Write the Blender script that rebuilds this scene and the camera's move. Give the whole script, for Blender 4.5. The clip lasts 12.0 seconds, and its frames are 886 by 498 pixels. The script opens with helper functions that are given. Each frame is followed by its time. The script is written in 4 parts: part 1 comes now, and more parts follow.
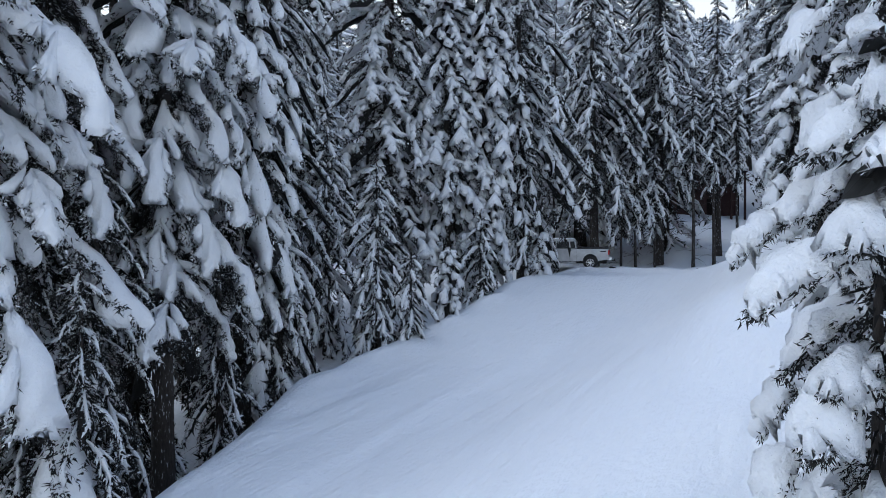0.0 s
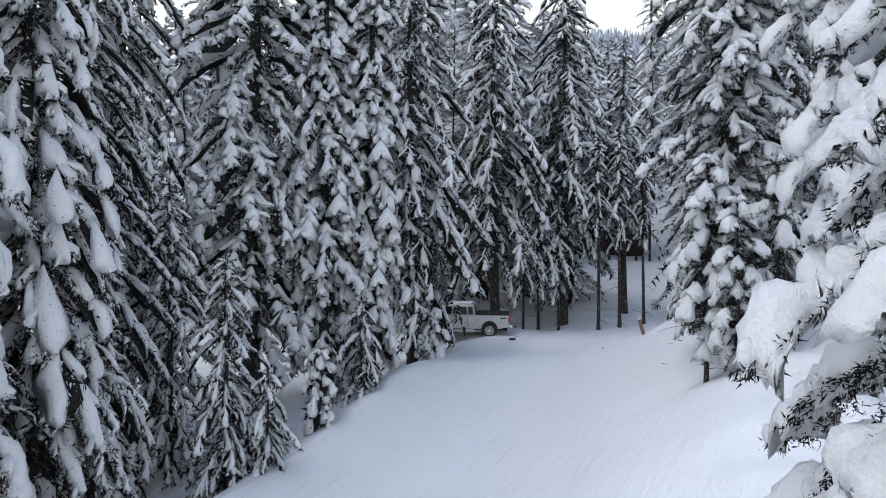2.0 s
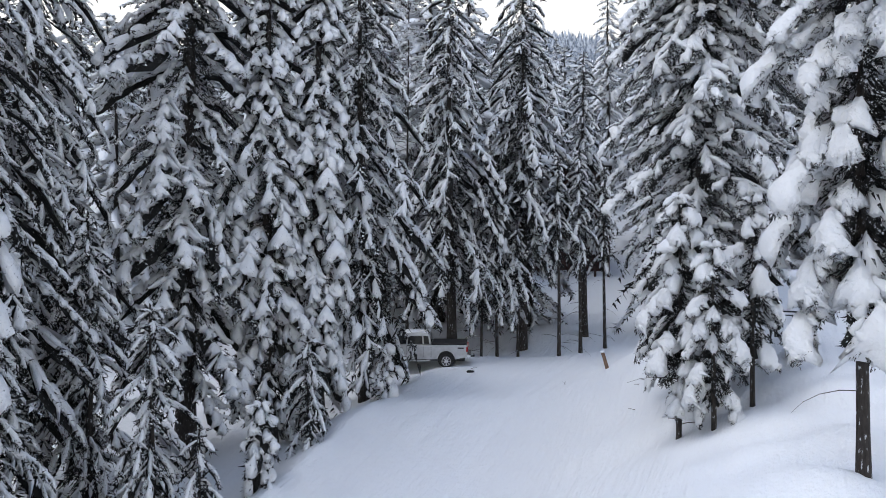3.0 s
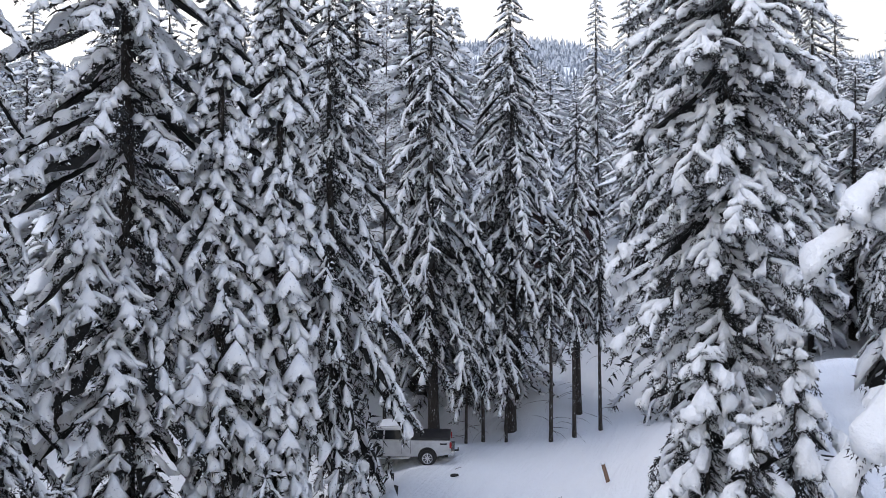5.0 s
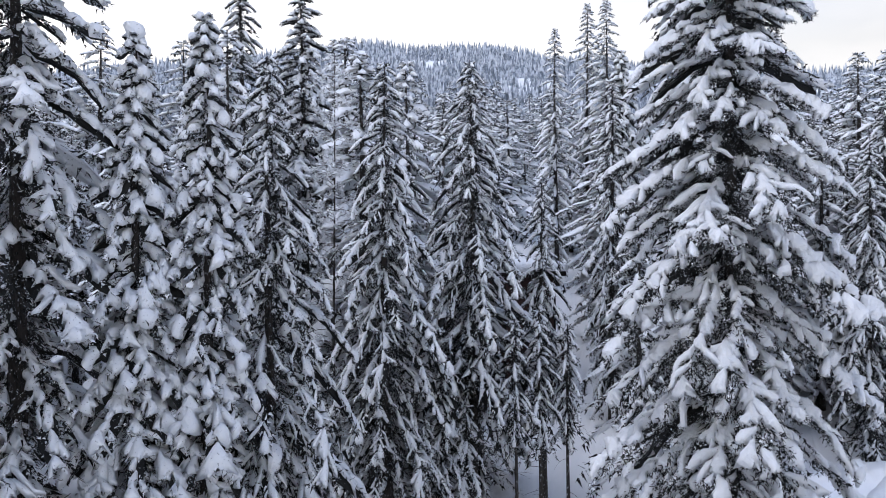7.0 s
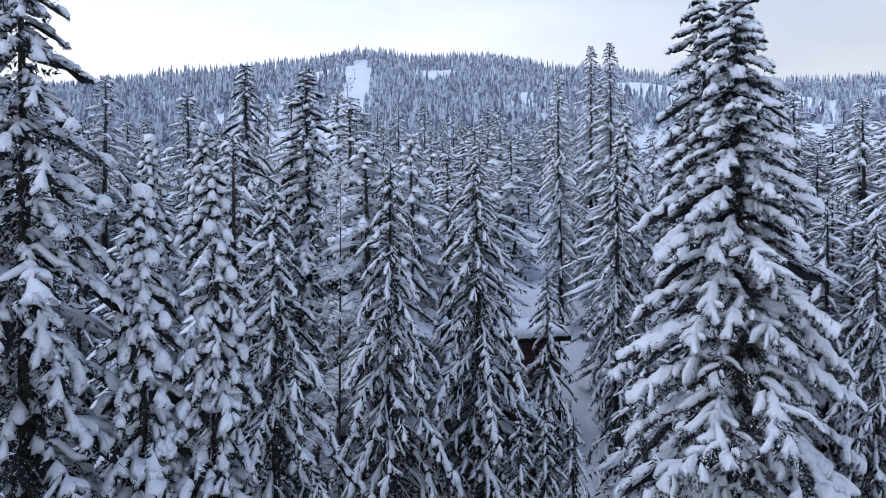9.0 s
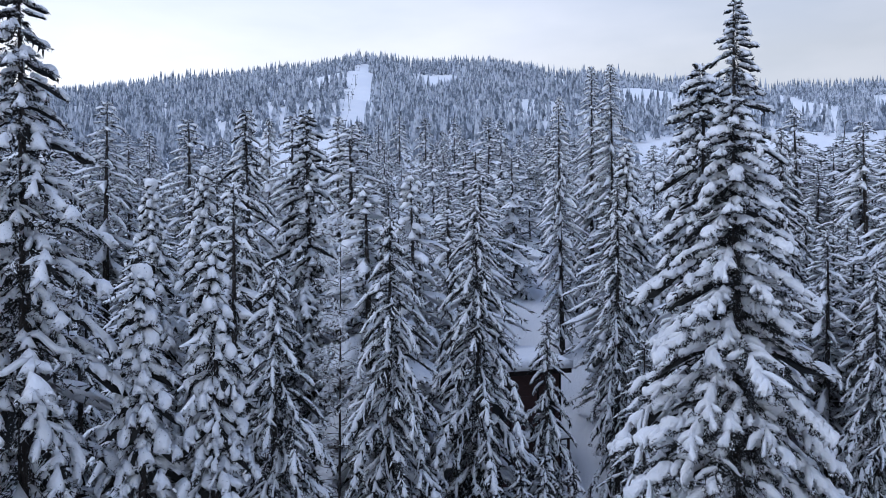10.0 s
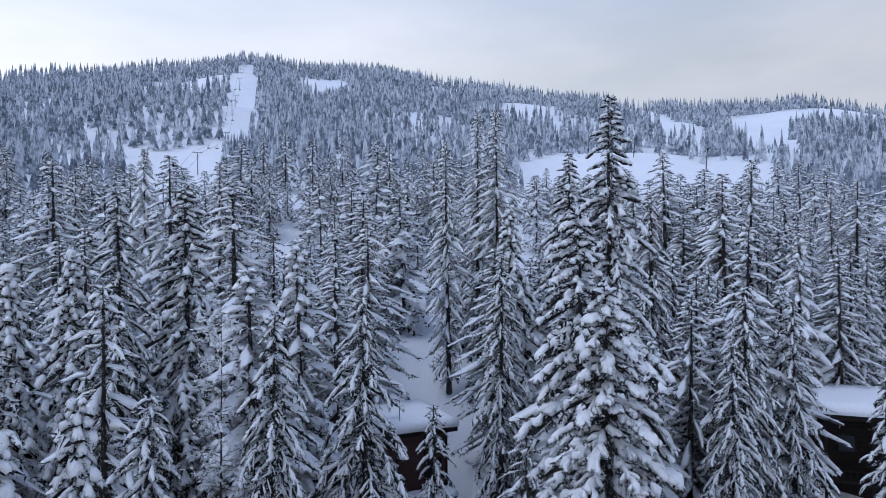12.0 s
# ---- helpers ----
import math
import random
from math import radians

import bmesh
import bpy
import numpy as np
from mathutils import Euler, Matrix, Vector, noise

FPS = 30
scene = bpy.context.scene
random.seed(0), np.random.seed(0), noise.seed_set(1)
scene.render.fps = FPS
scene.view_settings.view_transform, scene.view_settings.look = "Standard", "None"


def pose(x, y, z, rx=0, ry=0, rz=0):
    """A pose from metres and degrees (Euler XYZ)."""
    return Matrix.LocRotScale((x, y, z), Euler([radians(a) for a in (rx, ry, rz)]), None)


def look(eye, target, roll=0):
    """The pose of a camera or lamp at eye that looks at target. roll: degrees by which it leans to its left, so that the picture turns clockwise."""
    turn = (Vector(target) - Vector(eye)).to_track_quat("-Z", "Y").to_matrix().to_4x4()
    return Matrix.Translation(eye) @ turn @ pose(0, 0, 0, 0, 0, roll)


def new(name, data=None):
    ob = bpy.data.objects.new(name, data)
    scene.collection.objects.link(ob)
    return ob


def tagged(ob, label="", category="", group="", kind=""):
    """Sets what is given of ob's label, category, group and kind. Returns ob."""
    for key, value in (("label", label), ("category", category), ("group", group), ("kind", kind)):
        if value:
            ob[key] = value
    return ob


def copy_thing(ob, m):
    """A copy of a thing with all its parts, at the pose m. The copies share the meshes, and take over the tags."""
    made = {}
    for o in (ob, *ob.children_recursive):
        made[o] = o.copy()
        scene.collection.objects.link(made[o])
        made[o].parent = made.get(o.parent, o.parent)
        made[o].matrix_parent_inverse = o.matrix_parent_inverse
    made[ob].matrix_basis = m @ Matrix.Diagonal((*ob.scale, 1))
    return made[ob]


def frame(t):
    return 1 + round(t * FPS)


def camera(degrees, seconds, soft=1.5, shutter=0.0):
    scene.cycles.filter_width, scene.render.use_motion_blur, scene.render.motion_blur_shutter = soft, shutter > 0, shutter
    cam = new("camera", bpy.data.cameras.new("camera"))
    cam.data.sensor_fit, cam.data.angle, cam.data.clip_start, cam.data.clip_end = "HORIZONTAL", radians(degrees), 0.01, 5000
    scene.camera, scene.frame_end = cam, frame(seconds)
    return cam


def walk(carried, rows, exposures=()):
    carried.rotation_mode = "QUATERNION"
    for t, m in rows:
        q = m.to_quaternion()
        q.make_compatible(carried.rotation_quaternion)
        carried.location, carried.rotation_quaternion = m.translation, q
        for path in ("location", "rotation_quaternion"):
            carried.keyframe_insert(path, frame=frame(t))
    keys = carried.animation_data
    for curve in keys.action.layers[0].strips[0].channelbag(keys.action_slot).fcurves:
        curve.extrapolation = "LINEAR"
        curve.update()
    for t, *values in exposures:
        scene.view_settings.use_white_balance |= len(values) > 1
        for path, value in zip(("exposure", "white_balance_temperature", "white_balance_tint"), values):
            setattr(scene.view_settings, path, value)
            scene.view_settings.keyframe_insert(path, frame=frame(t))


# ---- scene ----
cam = camera(65.8, 12.0, 0.5)
METRES, EYE, TILT, LEAN, TURN = 34.0, 3.0, 0.0, 0.0, 0.0
ROWS = [
    (0.0, 0.0, 0.0, 0.0, -0.0, 0.0, -0.0),
    (0.5, 0.0167, 0.0369, 0.0296, -0.25, -0.05, 0.03),
    (1.0, 0.0305, 0.0719, 0.0627, -0.26, -0.1, 0.02),
    (1.5, 0.0419, 0.106, 0.0949, -2.09, -0.13, -0.06),
    (2.0, 0.0502, 0.1391, 0.121, -7.3, -0.19, -0.08),
    (2.5, 0.0572, 0.1705, 0.1425, -10.54, -0.28, 0.06),
    (3.0, 0.0627, 0.2015, 0.1664, -10.94, -0.27, 0.15),
    (5.0, 0.0879, 0.3142, 0.2926, -12.39, -0.23, 0.18),
    (5.5, 0.0922, 0.3395, 0.3287, -15.95, -0.28, 0.23),
    (6.0, 0.0982, 0.3665, 0.3679, -16.21, -0.29, 0.3),
    (6.5, 0.1041, 0.3927, 0.4066, -16.22, -0.26, 0.37),
    (7.0, 0.109, 0.4146, 0.4461, -16.23, -0.26, 0.39),
    (9.0, 0.106, 0.4165, 0.5971, -16.0, -0.02, 0.47),
    (9.5, 0.1072, 0.4152, 0.6349, -15.95, 0.03, 0.5),
    (10.0, 0.1085, 0.4144, 0.6719, -15.88, 0.09, 0.5),
    (10.5, 0.1093, 0.4132, 0.7088, -16.0, 0.11, 0.51),
    (11.0, 0.1111, 0.4126, 0.7453, -17.95, 0.15, 0.44),
    (11.5, 0.1115, 0.412, 0.7825, -21.53, 0.14, 0.42),
    (12.0, 0.1111, 0.4108, 0.8195, -25.18, 0.1, 0.42),
]
EXPOSURES = [(0.0, 0.70, 5720, 6), (0.5, 0.84, 6130, 7), (1.0, 0.88, 6240, 7), (2.2, 0.92, 6380, 8), (5.0, 1.15, 6330, 12), (7.2, 0.95, 6080, 13), (8.8, 0.66, 5500, 13), (12.0, 0.34, 5480, 13)]
walk(cam, [(t, pose(0, 0, EYE, TILT, LEAN, TURN) @ pose(METRES * x, METRES * y, METRES * z, 90 + pitch, roll, yaw)) for t, x, y, z, yaw, pitch, roll in ROWS], EXPOSURES)
# ---- world and light ----
SUN_EL, SUN_AZ = 68.0, -80.0
world = bpy.data.worlds.new("winter_sky")
scene.world = world
world.use_nodes = True
wn, wl = world.node_tree.nodes, world.node_tree.links
wn.clear()
w_out = wn.new("ShaderNodeOutputWorld")
w_bg = wn.new("ShaderNodeBackground")
w_sky = wn.new("ShaderNodeTexSky")
w_sky.sky_type = "NISHITA"
w_sky.sun_disc = False
w_sky.sun_elevation, w_sky.sun_rotation = radians(SUN_EL), radians(SUN_AZ)
w_sky.altitude = 1400
w_tc = wn.new("ShaderNodeTexCoord")
w_map = wn.new("ShaderNodeMapping")
w_map.inputs["Scale"].default_value = (1.0, 1.0, 3.2)
w_noise = wn.new("ShaderNodeTexNoise")
w_noise.inputs["Scale"].default_value = 2.1
w_noise.inputs["Detail"].default_value = 5.0
w_noise.inputs["Roughness"].default_value = 0.52
w_ramp = wn.new("ShaderNodeValToRGB")
w_ramp.color_ramp.elements[0].position = 0.30
w_ramp.color_ramp.elements[0].color = (3.85, 3.8, 3.62, 1)
w_ramp.color_ramp.elements[1].position = 0.68
w_ramp.color_ramp.elements[1].color = (5.3, 4.97, 4.5, 1)
w_mix = wn.new("ShaderNodeMixRGB")
w_sep = wn.new("ShaderNodeSeparateXYZ")
w_thin = wn.new("ShaderNodeMapRange")
w_thin.inputs["To Min"].default_value, w_thin.inputs["To Max"].default_value = 1.0, 0.18
w_thin.inputs["From Min"].default_value, w_thin.inputs["From Max"].default_value = 0.25, 0.65
w_bg.inputs["Strength"].default_value = 0.14
wl.new(w_tc.outputs["Generated"], w_sep.inputs["Vector"])
wl.new(w_sep.outputs["Z"], w_thin.inputs["Value"])
wl.new(w_thin.outputs["Result"], w_mix.inputs["Fac"])
wl.new(w_tc.outputs["Generated"], w_map.inputs["Vector"])
wl.new(w_map.outputs["Vector"], w_noise.inputs["Vector"])
wl.new(w_noise.outputs["Fac"], w_ramp.inputs["Fac"])
wl.new(w_sky.outputs["Color"], w_mix.inputs["Color1"])
# clouds are thinner and brighter towards the hidden sun
w_dot = wn.new("ShaderNodeVectorMath")
w_dot.operation = "DOT_PRODUCT"
w_dot.inputs[1].default_value = (math.sin(radians(SUN_AZ)), math.cos(radians(SUN_AZ)), 0.0)
w_glow = wn.new("ShaderNodeMapRange")
w_glow.inputs["From Min"].default_value, w_glow.inputs["From Max"].default_value = -0.75, 0.6
w_glow.inputs["To Min"].default_value, w_glow.inputs["To Max"].default_value = 0.80, 1.34
w_bright = wn.new("ShaderNodeVectorMath")
w_bright.operation = "SCALE"
wl.new(w_tc.outputs["Generated"], w_dot.inputs[0])
wl.new(w_dot.outputs["Value"], w_glow.inputs["Value"])
wl.new(w_ramp.outputs["Color"], w_bright.inputs[0])
wl.new(w_glow.outputs["Result"], w_bright.inputs["Scale"])
wl.new(w_bright.outputs["Vector"], w_mix.inputs["Color2"])
wl.new(w_mix.outputs["Color"], w_bg.inputs["Color"])
wl.new(w_bg.outputs["Background"], w_out.inputs["Surface"])

sun_data = bpy.data.lights.new("sun", "SUN")
sun_data.energy, sun_data.angle, sun_data.color = 0.5, radians(35), (1.0, 0.97, 0.93)
sun = new("sun", sun_data)
sun_dir = Vector((math.sin(radians(SUN_AZ)) * math.cos(radians(SUN_EL)), math.cos(radians(SUN_AZ)) * math.cos(radians(SUN_EL)), math.sin(radians(SUN_EL))))
sun.matrix_world = look(sun_dir * 200, (0, 0, 0))


# ---- materials ----
def material(name, rough=0.6, metal=0.0):
    m = bpy.data.materials.new(name)
    m.use_nodes = True
    b = m.node_tree.nodes["Principled BSDF"]
    b.inputs["Roughness"].default_value = rough
    b.inputs["Metallic"].default_value = metal
    return m, m.node_tree.nodes, m.node_tree.links, b


def coords(nodes, links, scale, kind="Object"):
    tc, mp = nodes.new("ShaderNodeTexCoord"), nodes.new("ShaderNodeMapping")
    mp.inputs["Scale"].default_value = scale
    links.new(tc.outputs[kind], mp.inputs["Vector"])
    return mp.outputs["Vector"]


def noise_node(nodes, links, vec, scale, detail=3.0, rough=0.55):
    n = nodes.new("ShaderNodeTexNoise")
    n.inputs["Scale"].default_value, n.inputs["Detail"].default_value, n.inputs["Roughness"].default_value = scale, detail, rough
    links.new(vec, n.inputs["Vector"])
    return n.outputs["Fac"]


def ramp(nodes, links, fac, stops):
    r = nodes.new("ShaderNodeValToRGB")
    while len(r.color_ramp.elements) < len(stops):
        r.color_ramp.elements.new(0.5)
    for e, (p, c) in zip(r.color_ramp.elements, stops):
        e.position, e.color = p, (*c, 1)
    links.new(fac, r.inputs["Fac"])
    return r.outputs["Color"]


def bump(nodes, links, b, fac, strength, dist):
    n = nodes.new("ShaderNodeBump")
    n.inputs["Strength"].default_value, n.inputs["Distance"].default_value = strength, dist
    links.new(fac, n.inputs["Height"])
    links.new(n.outputs["Normal"], b.inputs["Normal"])


def mottled(name, stops, scale, rough=0.6, metal=0.0, stretch=(1, 1, 1), bumps=0.3, dist=0.01, detail=4.0, kind="Object"):
    m, nodes, links, b = material(name, rough, metal)
    v = coords(nodes, links, stretch, kind)
    f = noise_node(nodes, links, v, scale, detail)
    links.new(ramp(nodes, links, f, stops), b.inputs["Base Color"])
    if bumps:
        g = noise_node(nodes, links, v, scale * 3.1, detail)
        bump(nodes, links, b, g, bumps, dist)
    return m


def snow_material(name, grain, lump, strength):
    m, nodes, links, b = material(name, 0.62)
    b.inputs["Specular IOR Level"].default_value = 0.25
    v = coords(nodes, links, (1, 1, 1))
    big = noise_node(nodes, links, v, lump, 3.0)
    links.new(ramp(nodes, links, big, [(0.3, (0.83, 0.85, 0.88)), (0.7, (0.90, 0.91, 0.92))]), b.inputs["Base Color"])
    fine = noise_node(nodes, links, v, grain, 5.0, 0.6)
    add = nodes.new("ShaderNodeMath")
    add.operation = "MULTIPLY_ADD"
    links.new(big, add.inputs[0])
    add.inputs[1].default_value = 2.0
    links.new(fine, add.inputs[2])
    bump(nodes, links, b, add.outputs[0], strength, 0.05)
    return m


def needle_material(name, dark, light, dust, speck):
    """Dark conifer needles; snow is caught on some sprays and in flecks on the others."""
    m, nodes, links, b = material(name, 0.75)
    b.inputs["Specular IOR Level"].default_value = 0.2
    v = coords(nodes, links, (1, 1, 1))
    f = noise_node(nodes, links, v, 2.4, 3.0)
    info = nodes.new("ShaderNodeNewGeometry")
    green = ramp(nodes, links, f, [(0.3, dark), (0.7, light)])
    flecks = noise_node(nodes, links, v, speck, 4.0, 0.65)
    sway = nodes.new("ShaderNodeMath")
    sway.operation = "MULTIPLY_ADD"
    links.new(info.outputs["Random Per Island"], sway.inputs[0])
    sway.inputs[1].default_value = 0.30
    links.new(flecks, sway.inputs[2])
    step = ramp(nodes, links, sway.outputs[0], [(dust, (0, 0, 0)), (dust + 0.03, (1, 1, 1))])
    mix = nodes.new("ShaderNodeMixRGB")
    links.new(step, mix.inputs["Fac"])
    links.new(green, mix.inputs["Color1"])
    mix.inputs["Color2"].default_value = (0.66, 0.69, 0.73, 1)
    links.new(mix.outputs["Color"], b.inputs["Base Color"])
    return m


def flecked_snow(name, size, amount, relief=0.06):
    """Snow caught in a bough: white, broken by flecks where needles stick through."""
    m, nodes, links, b = material(name, 0.65)
    b.inputs["Specular IOR Level"].default_value = 0.2
    v = coords(nodes, links, (1, 1, 1))
    f = noise_node(nodes, links, v, size, 5.0, 0.68)
    links.new(ramp(nodes, links, f, [(amount, (0.022, 0.026, 0.024)), (amount + 0.025, (0.86, 0.875, 0.89)), (0.8, (0.90, 0.91, 0.92))]), b.inputs["Base Color"])
    bump(nodes, links, b, f, 0.9, relief)
    return m


SNOW = snow_material("fresh_snow_load", 16.0, 4.0, 0.6)
NEAR_SNOW = flecked_snow("snow_on_near_boughs", 9.0, 0.25, 0.10)
BOUGH_SNOW = flecked_snow("snow_caught_in_boughs", 12.0, 0.335)
FAR_BOUGH_SNOW = flecked_snow("snow_caught_in_far_boughs", 5.0, 0.32)
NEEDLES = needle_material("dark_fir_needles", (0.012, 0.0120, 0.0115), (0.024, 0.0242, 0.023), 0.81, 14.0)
# hillside needles: more snow flecks, and a paler, bluer tone painted in for haze
HAZED_NEEDLES = needle_material("hazed_far_needles", (0.014, 0.017, 0.019), (0.028, 0.033, 0.035), 0.66, 5.0)
BARK = mottled("grey_brown_bark", [(0.35, (0.022, 0.018, 0.015)), (0.62, (0.045, 0.037, 0.032)), (0.67, (0.50, 0.52, 0.55))], 6.0, 0.9, stretch=(3, 3, 0.8), bumps=0.8, dist=0.03)
TWIG = mottled("dead_twig_bark", [(0.3, (0.045, 0.036, 0.03)), (0.7, (0.12, 0.10, 0.085))], 9.0, 0.9)


def ground_material():
    m, nodes, links, b = material("ground_snow", 0.6)
    b.inputs["Specular IOR Level"].default_value = 0.25
    v = coords(nodes, links, (1, 1, 1))
    big = noise_node(nodes, links, v, 0.12, 4.0)
    links.new(ramp(nodes, links, big, [(0.3, (0.87, 0.89, 0.92)), (0.7, (0.93, 0.94, 0.95))]), b.inputs["Base Color"])
    tc, mp = nodes.new("ShaderNodeTexCoord"), nodes.new("ShaderNodeMapping")
    mp.inputs["Rotation"].default_value = (0, 0, radians(-53))
    links.new(tc.outputs["Object"], mp.inputs["Vector"])
    stretch = nodes.new("ShaderNodeMapping")
    stretch.inputs["Scale"].default_value = (0.05, 1.5, 1.0)
    links.new(mp.outputs["Vector"], stretch.inputs["Vector"])
    rut = noise_node(nodes, links, stretch.outputs["Vector"], 1.0, 4.0, 0.6)
    fine = noise_node(nodes, links, v, 5.0, 6.0, 0.62)
    add = nodes.new("ShaderNodeMath")
    add.operation = "MULTIPLY_ADD"
    links.new(rut, add.inputs[0])
    add.inputs[1].default_value = 2.6
    links.new(fine, add.inputs[2])
    bump(nodes, links, b, add.outputs[0], 0.6, 0.16)
    return m


GROUND = ground_material()


# ---- mesh helpers ----
def mesh_arrays(name, v, f, mat, smooth=False):
    """A mesh from an array of vertices and an array of triangles."""
    me = bpy.data.meshes.new(name)
    v, f = np.asarray(v, np.float32), np.asarray(f, np.int32)
    me.vertices.add(len(v))
    me.vertices.foreach_set("co", v.ravel())
    me.loops.add(f.size)
    me.loops.foreach_set("vertex_index", f.ravel())
    me.polygons.add(len(f))
    me.polygons.foreach_set("loop_start", np.arange(0, f.size, 3, dtype=np.int32))
    me.polygons.foreach_set("use_smooth", np.full(len(f), smooth, dtype=bool))
    me.update(calc_edges=True)
    me.materials.append(mat)
    return me


def joined(pieces):
    """Many (vertices, triangles) pairs as one pair."""
    pieces = [p for p in pieces if len(p[0])]
    if not pieces:
        return np.zeros((0, 3)), np.zeros((0, 3), int)
    starts = np.cumsum([0] + [len(p[0]) for p in pieces[:-1]])
    return np.concatenate([p[0] for p in pieces]), np.concatenate([p[1] + s for p, s in zip(pieces, starts)])


def tube_faces(n, k):
    i, j = np.meshgrid(np.arange(n - 1), np.arange(k), indexing="ij")
    a, b = i * k + j, i * k + (j + 1) % k
    c, d = a + k, b + k
    return np.concatenate([np.stack([a, b, d], -1).reshape(-1, 3), np.stack([a, d, c], -1).reshape(-1, 3)])


def part(name, bm, mat, parent, label="", smooth=False):
    me = bpy.data.meshes.new(name)
    bmesh.ops.recalc_face_normals(bm, faces=bm.faces)
    bm.to_mesh(me)
    bm.free()
    me.materials.append(mat)
    if smooth:
        me.polygons.foreach_set("use_smooth", np.full(len(me.polygons), True, dtype=bool))
    ob = new(name, me)
    ob.parent = parent
    return tagged(ob, label) if label else ob


def box(bm, x0, x1, y0, y1, z0, z1, bevel=0.0):
    """Adds a box, with its edges bevelled, to bm."""
    r = bmesh.ops.create_cube(bm, size=1.0)
    for q in r["verts"]:
        q.co = Vector(((x0 + x1) / 2 + q.co.x * (x1 - x0), (y0 + y1) / 2 + q.co.y * (y1 - y0), (z0 + z1) / 2 + q.co.z * (z1 - z0)))
    if bevel:
        es = list({e for q in r["verts"] for e in q.link_edges})
        bmesh.ops.bevel(bm, geom=es, offset=bevel, segments=2, affect="EDGES", profile=0.6)
    return bm


def rod(bm, a, b, r0, r1=None, seg=8):
    a, b = Vector(a), Vector(b)
    d = b - a
    r = bmesh.ops.create_cone(bm, cap_ends=True, segments=seg, radius1=r0, radius2=r0 if r1 is None else r1, depth=d.length)
    m = Matrix.Translation((a + b) / 2) @ d.to_track_quat("Z", "Y").to_matrix().to_4x4()
    bmesh.ops.transform(bm, matrix=m, verts=r["verts"])
    return bm


# ---- ground ----
def smooth01(t):
    t = np.clip(t, 0, 1)
    return t * t * (3 - 2 * t)


def wavy(x, y, seed, size):
    """Cheap smooth noise from a few crossed waves, about -1 to 1."""
    r = np.random.RandomState(seed)
    out = 0
    for _ in range(7):
        a, p, k = r.uniform(0, 6.28), r.uniform(0, 6.28), r.uniform(0.6, 1.9) * 6.28 / size
        out = out + np.sin((x * np.cos(a) + y * np.sin(a)) * k + p)
    return out / 4.0


ROAD_Y = [-80, 0, 10, 17, 28, 33, 38, 45, 48.5, 60, 84, 105, 130, 170]
ROAD_Z = [-12, -5.2, -4.2, -3.2, -1.4, 0.0, 1.5, 1.72, 1.85, 4.6, 11.0, 18.0, 26, 38]
# ridge: bearing in degrees from ahead to the right, and the slope at which its ground is seen
RIDGE_A = [-180, -60, -35, -15, -8, 0, 5, 9, 13, 20, 28, 39, 46, 52, 58, 80, 120, 180]
RIDGE_S = [0.02, 0.09, 0.14, 0.185, 0.197, 0.233, 0.248, 0.263, 0.252, 0.254, 0.231, 0.201, 0.180, 0.180, 0.160, 0.11, 0.03, 0.02]
CX, CY, CZ = 3.8, 14.0, 30.9


def ground_z(x, y):
    x, y = np.asarray(x, float), np.asarray(y, float)
    v = 0.8 * x - 0.6 * y
    near = np.interp(y, ROAD_Y, ROAD_Z)
    # bank on the right of the road, hollow on its left
    bank = 6.3 * smooth01((v + 13.5) / 13.5) + 0.3 * smooth01((v + 6) / 5) * wavy(x, y, 41, 3.2)
    amount = 0.25 + 0.75 * smooth01((y - 6) / 17) - 0.7 * smooth01((y - 36) / 16)
    near = near + bank * amount
    off = np.interp(y, [8, 17, 21, 25, 60], [-12.0, -15.6, -17.0, -18.7, -18.7]) - v
    edge = smooth01((y - 10) / 8)
    drop = 3.2 * smooth01(off / 4.0) * np.interp(y, [0, 26, 40, 50], [1, 1, 0.45, 0])
    near = near - drop * (0.5 + 0.5 * edge)
    road = smooth01((off + 11) / 3) * smooth01((-off + 0.5) / 1.5) * smooth01((44 - y) / 6)
    near = near + road * 0.045 * wavy(v * 1.0, v * 0.3 + 0.02 * y, 3, 2.2) + 0.10 * wavy(x, y, 5, 4.5) * (1 - 0.7 * road)
    near = near + 0.35 * wavy(x, y, 9, 17) * (1 - road)
    # low berm along the road's left lip
    near = near + 0.35 * np.exp(-((off - 0.2) / 0.7) ** 2) * smooth01((40 - y) / 4) * (0.6 + 0.4 * wavy(x, y, 11, 3.0))
    dx, dy = x - CX, y - CY
    r = np.hypot(dx, dy)
    az = np.degrees(np.arctan2(dx, dy))
    s = np.interp(az, RIDGE_A, RIDGE_S)
    top = CZ + s * 640
    front = smooth01((s - 0.05) / 0.1)
    k = np.clip((r - 110) / (640 - 110), 0, None)
    hill = 20 + (top - 20) * (np.minimum(k, 1) ** 0.92) - 90 * np.clip((r - 640) / 500, 0, 1) ** 1.3
    hill = hill + 6 * wavy(x, y, 21, 160) * smooth01((r - 150) / 150) * smooth01((700 - r) / 120)
    flat = -4 + 10 * wavy(x, y, 33, 300) * smooth01((r - 60) / 200)
    far = hill * front + flat * (1 - front)
    t = smooth01((r - 75) / 60)
    return near * (1 - t) + far * t


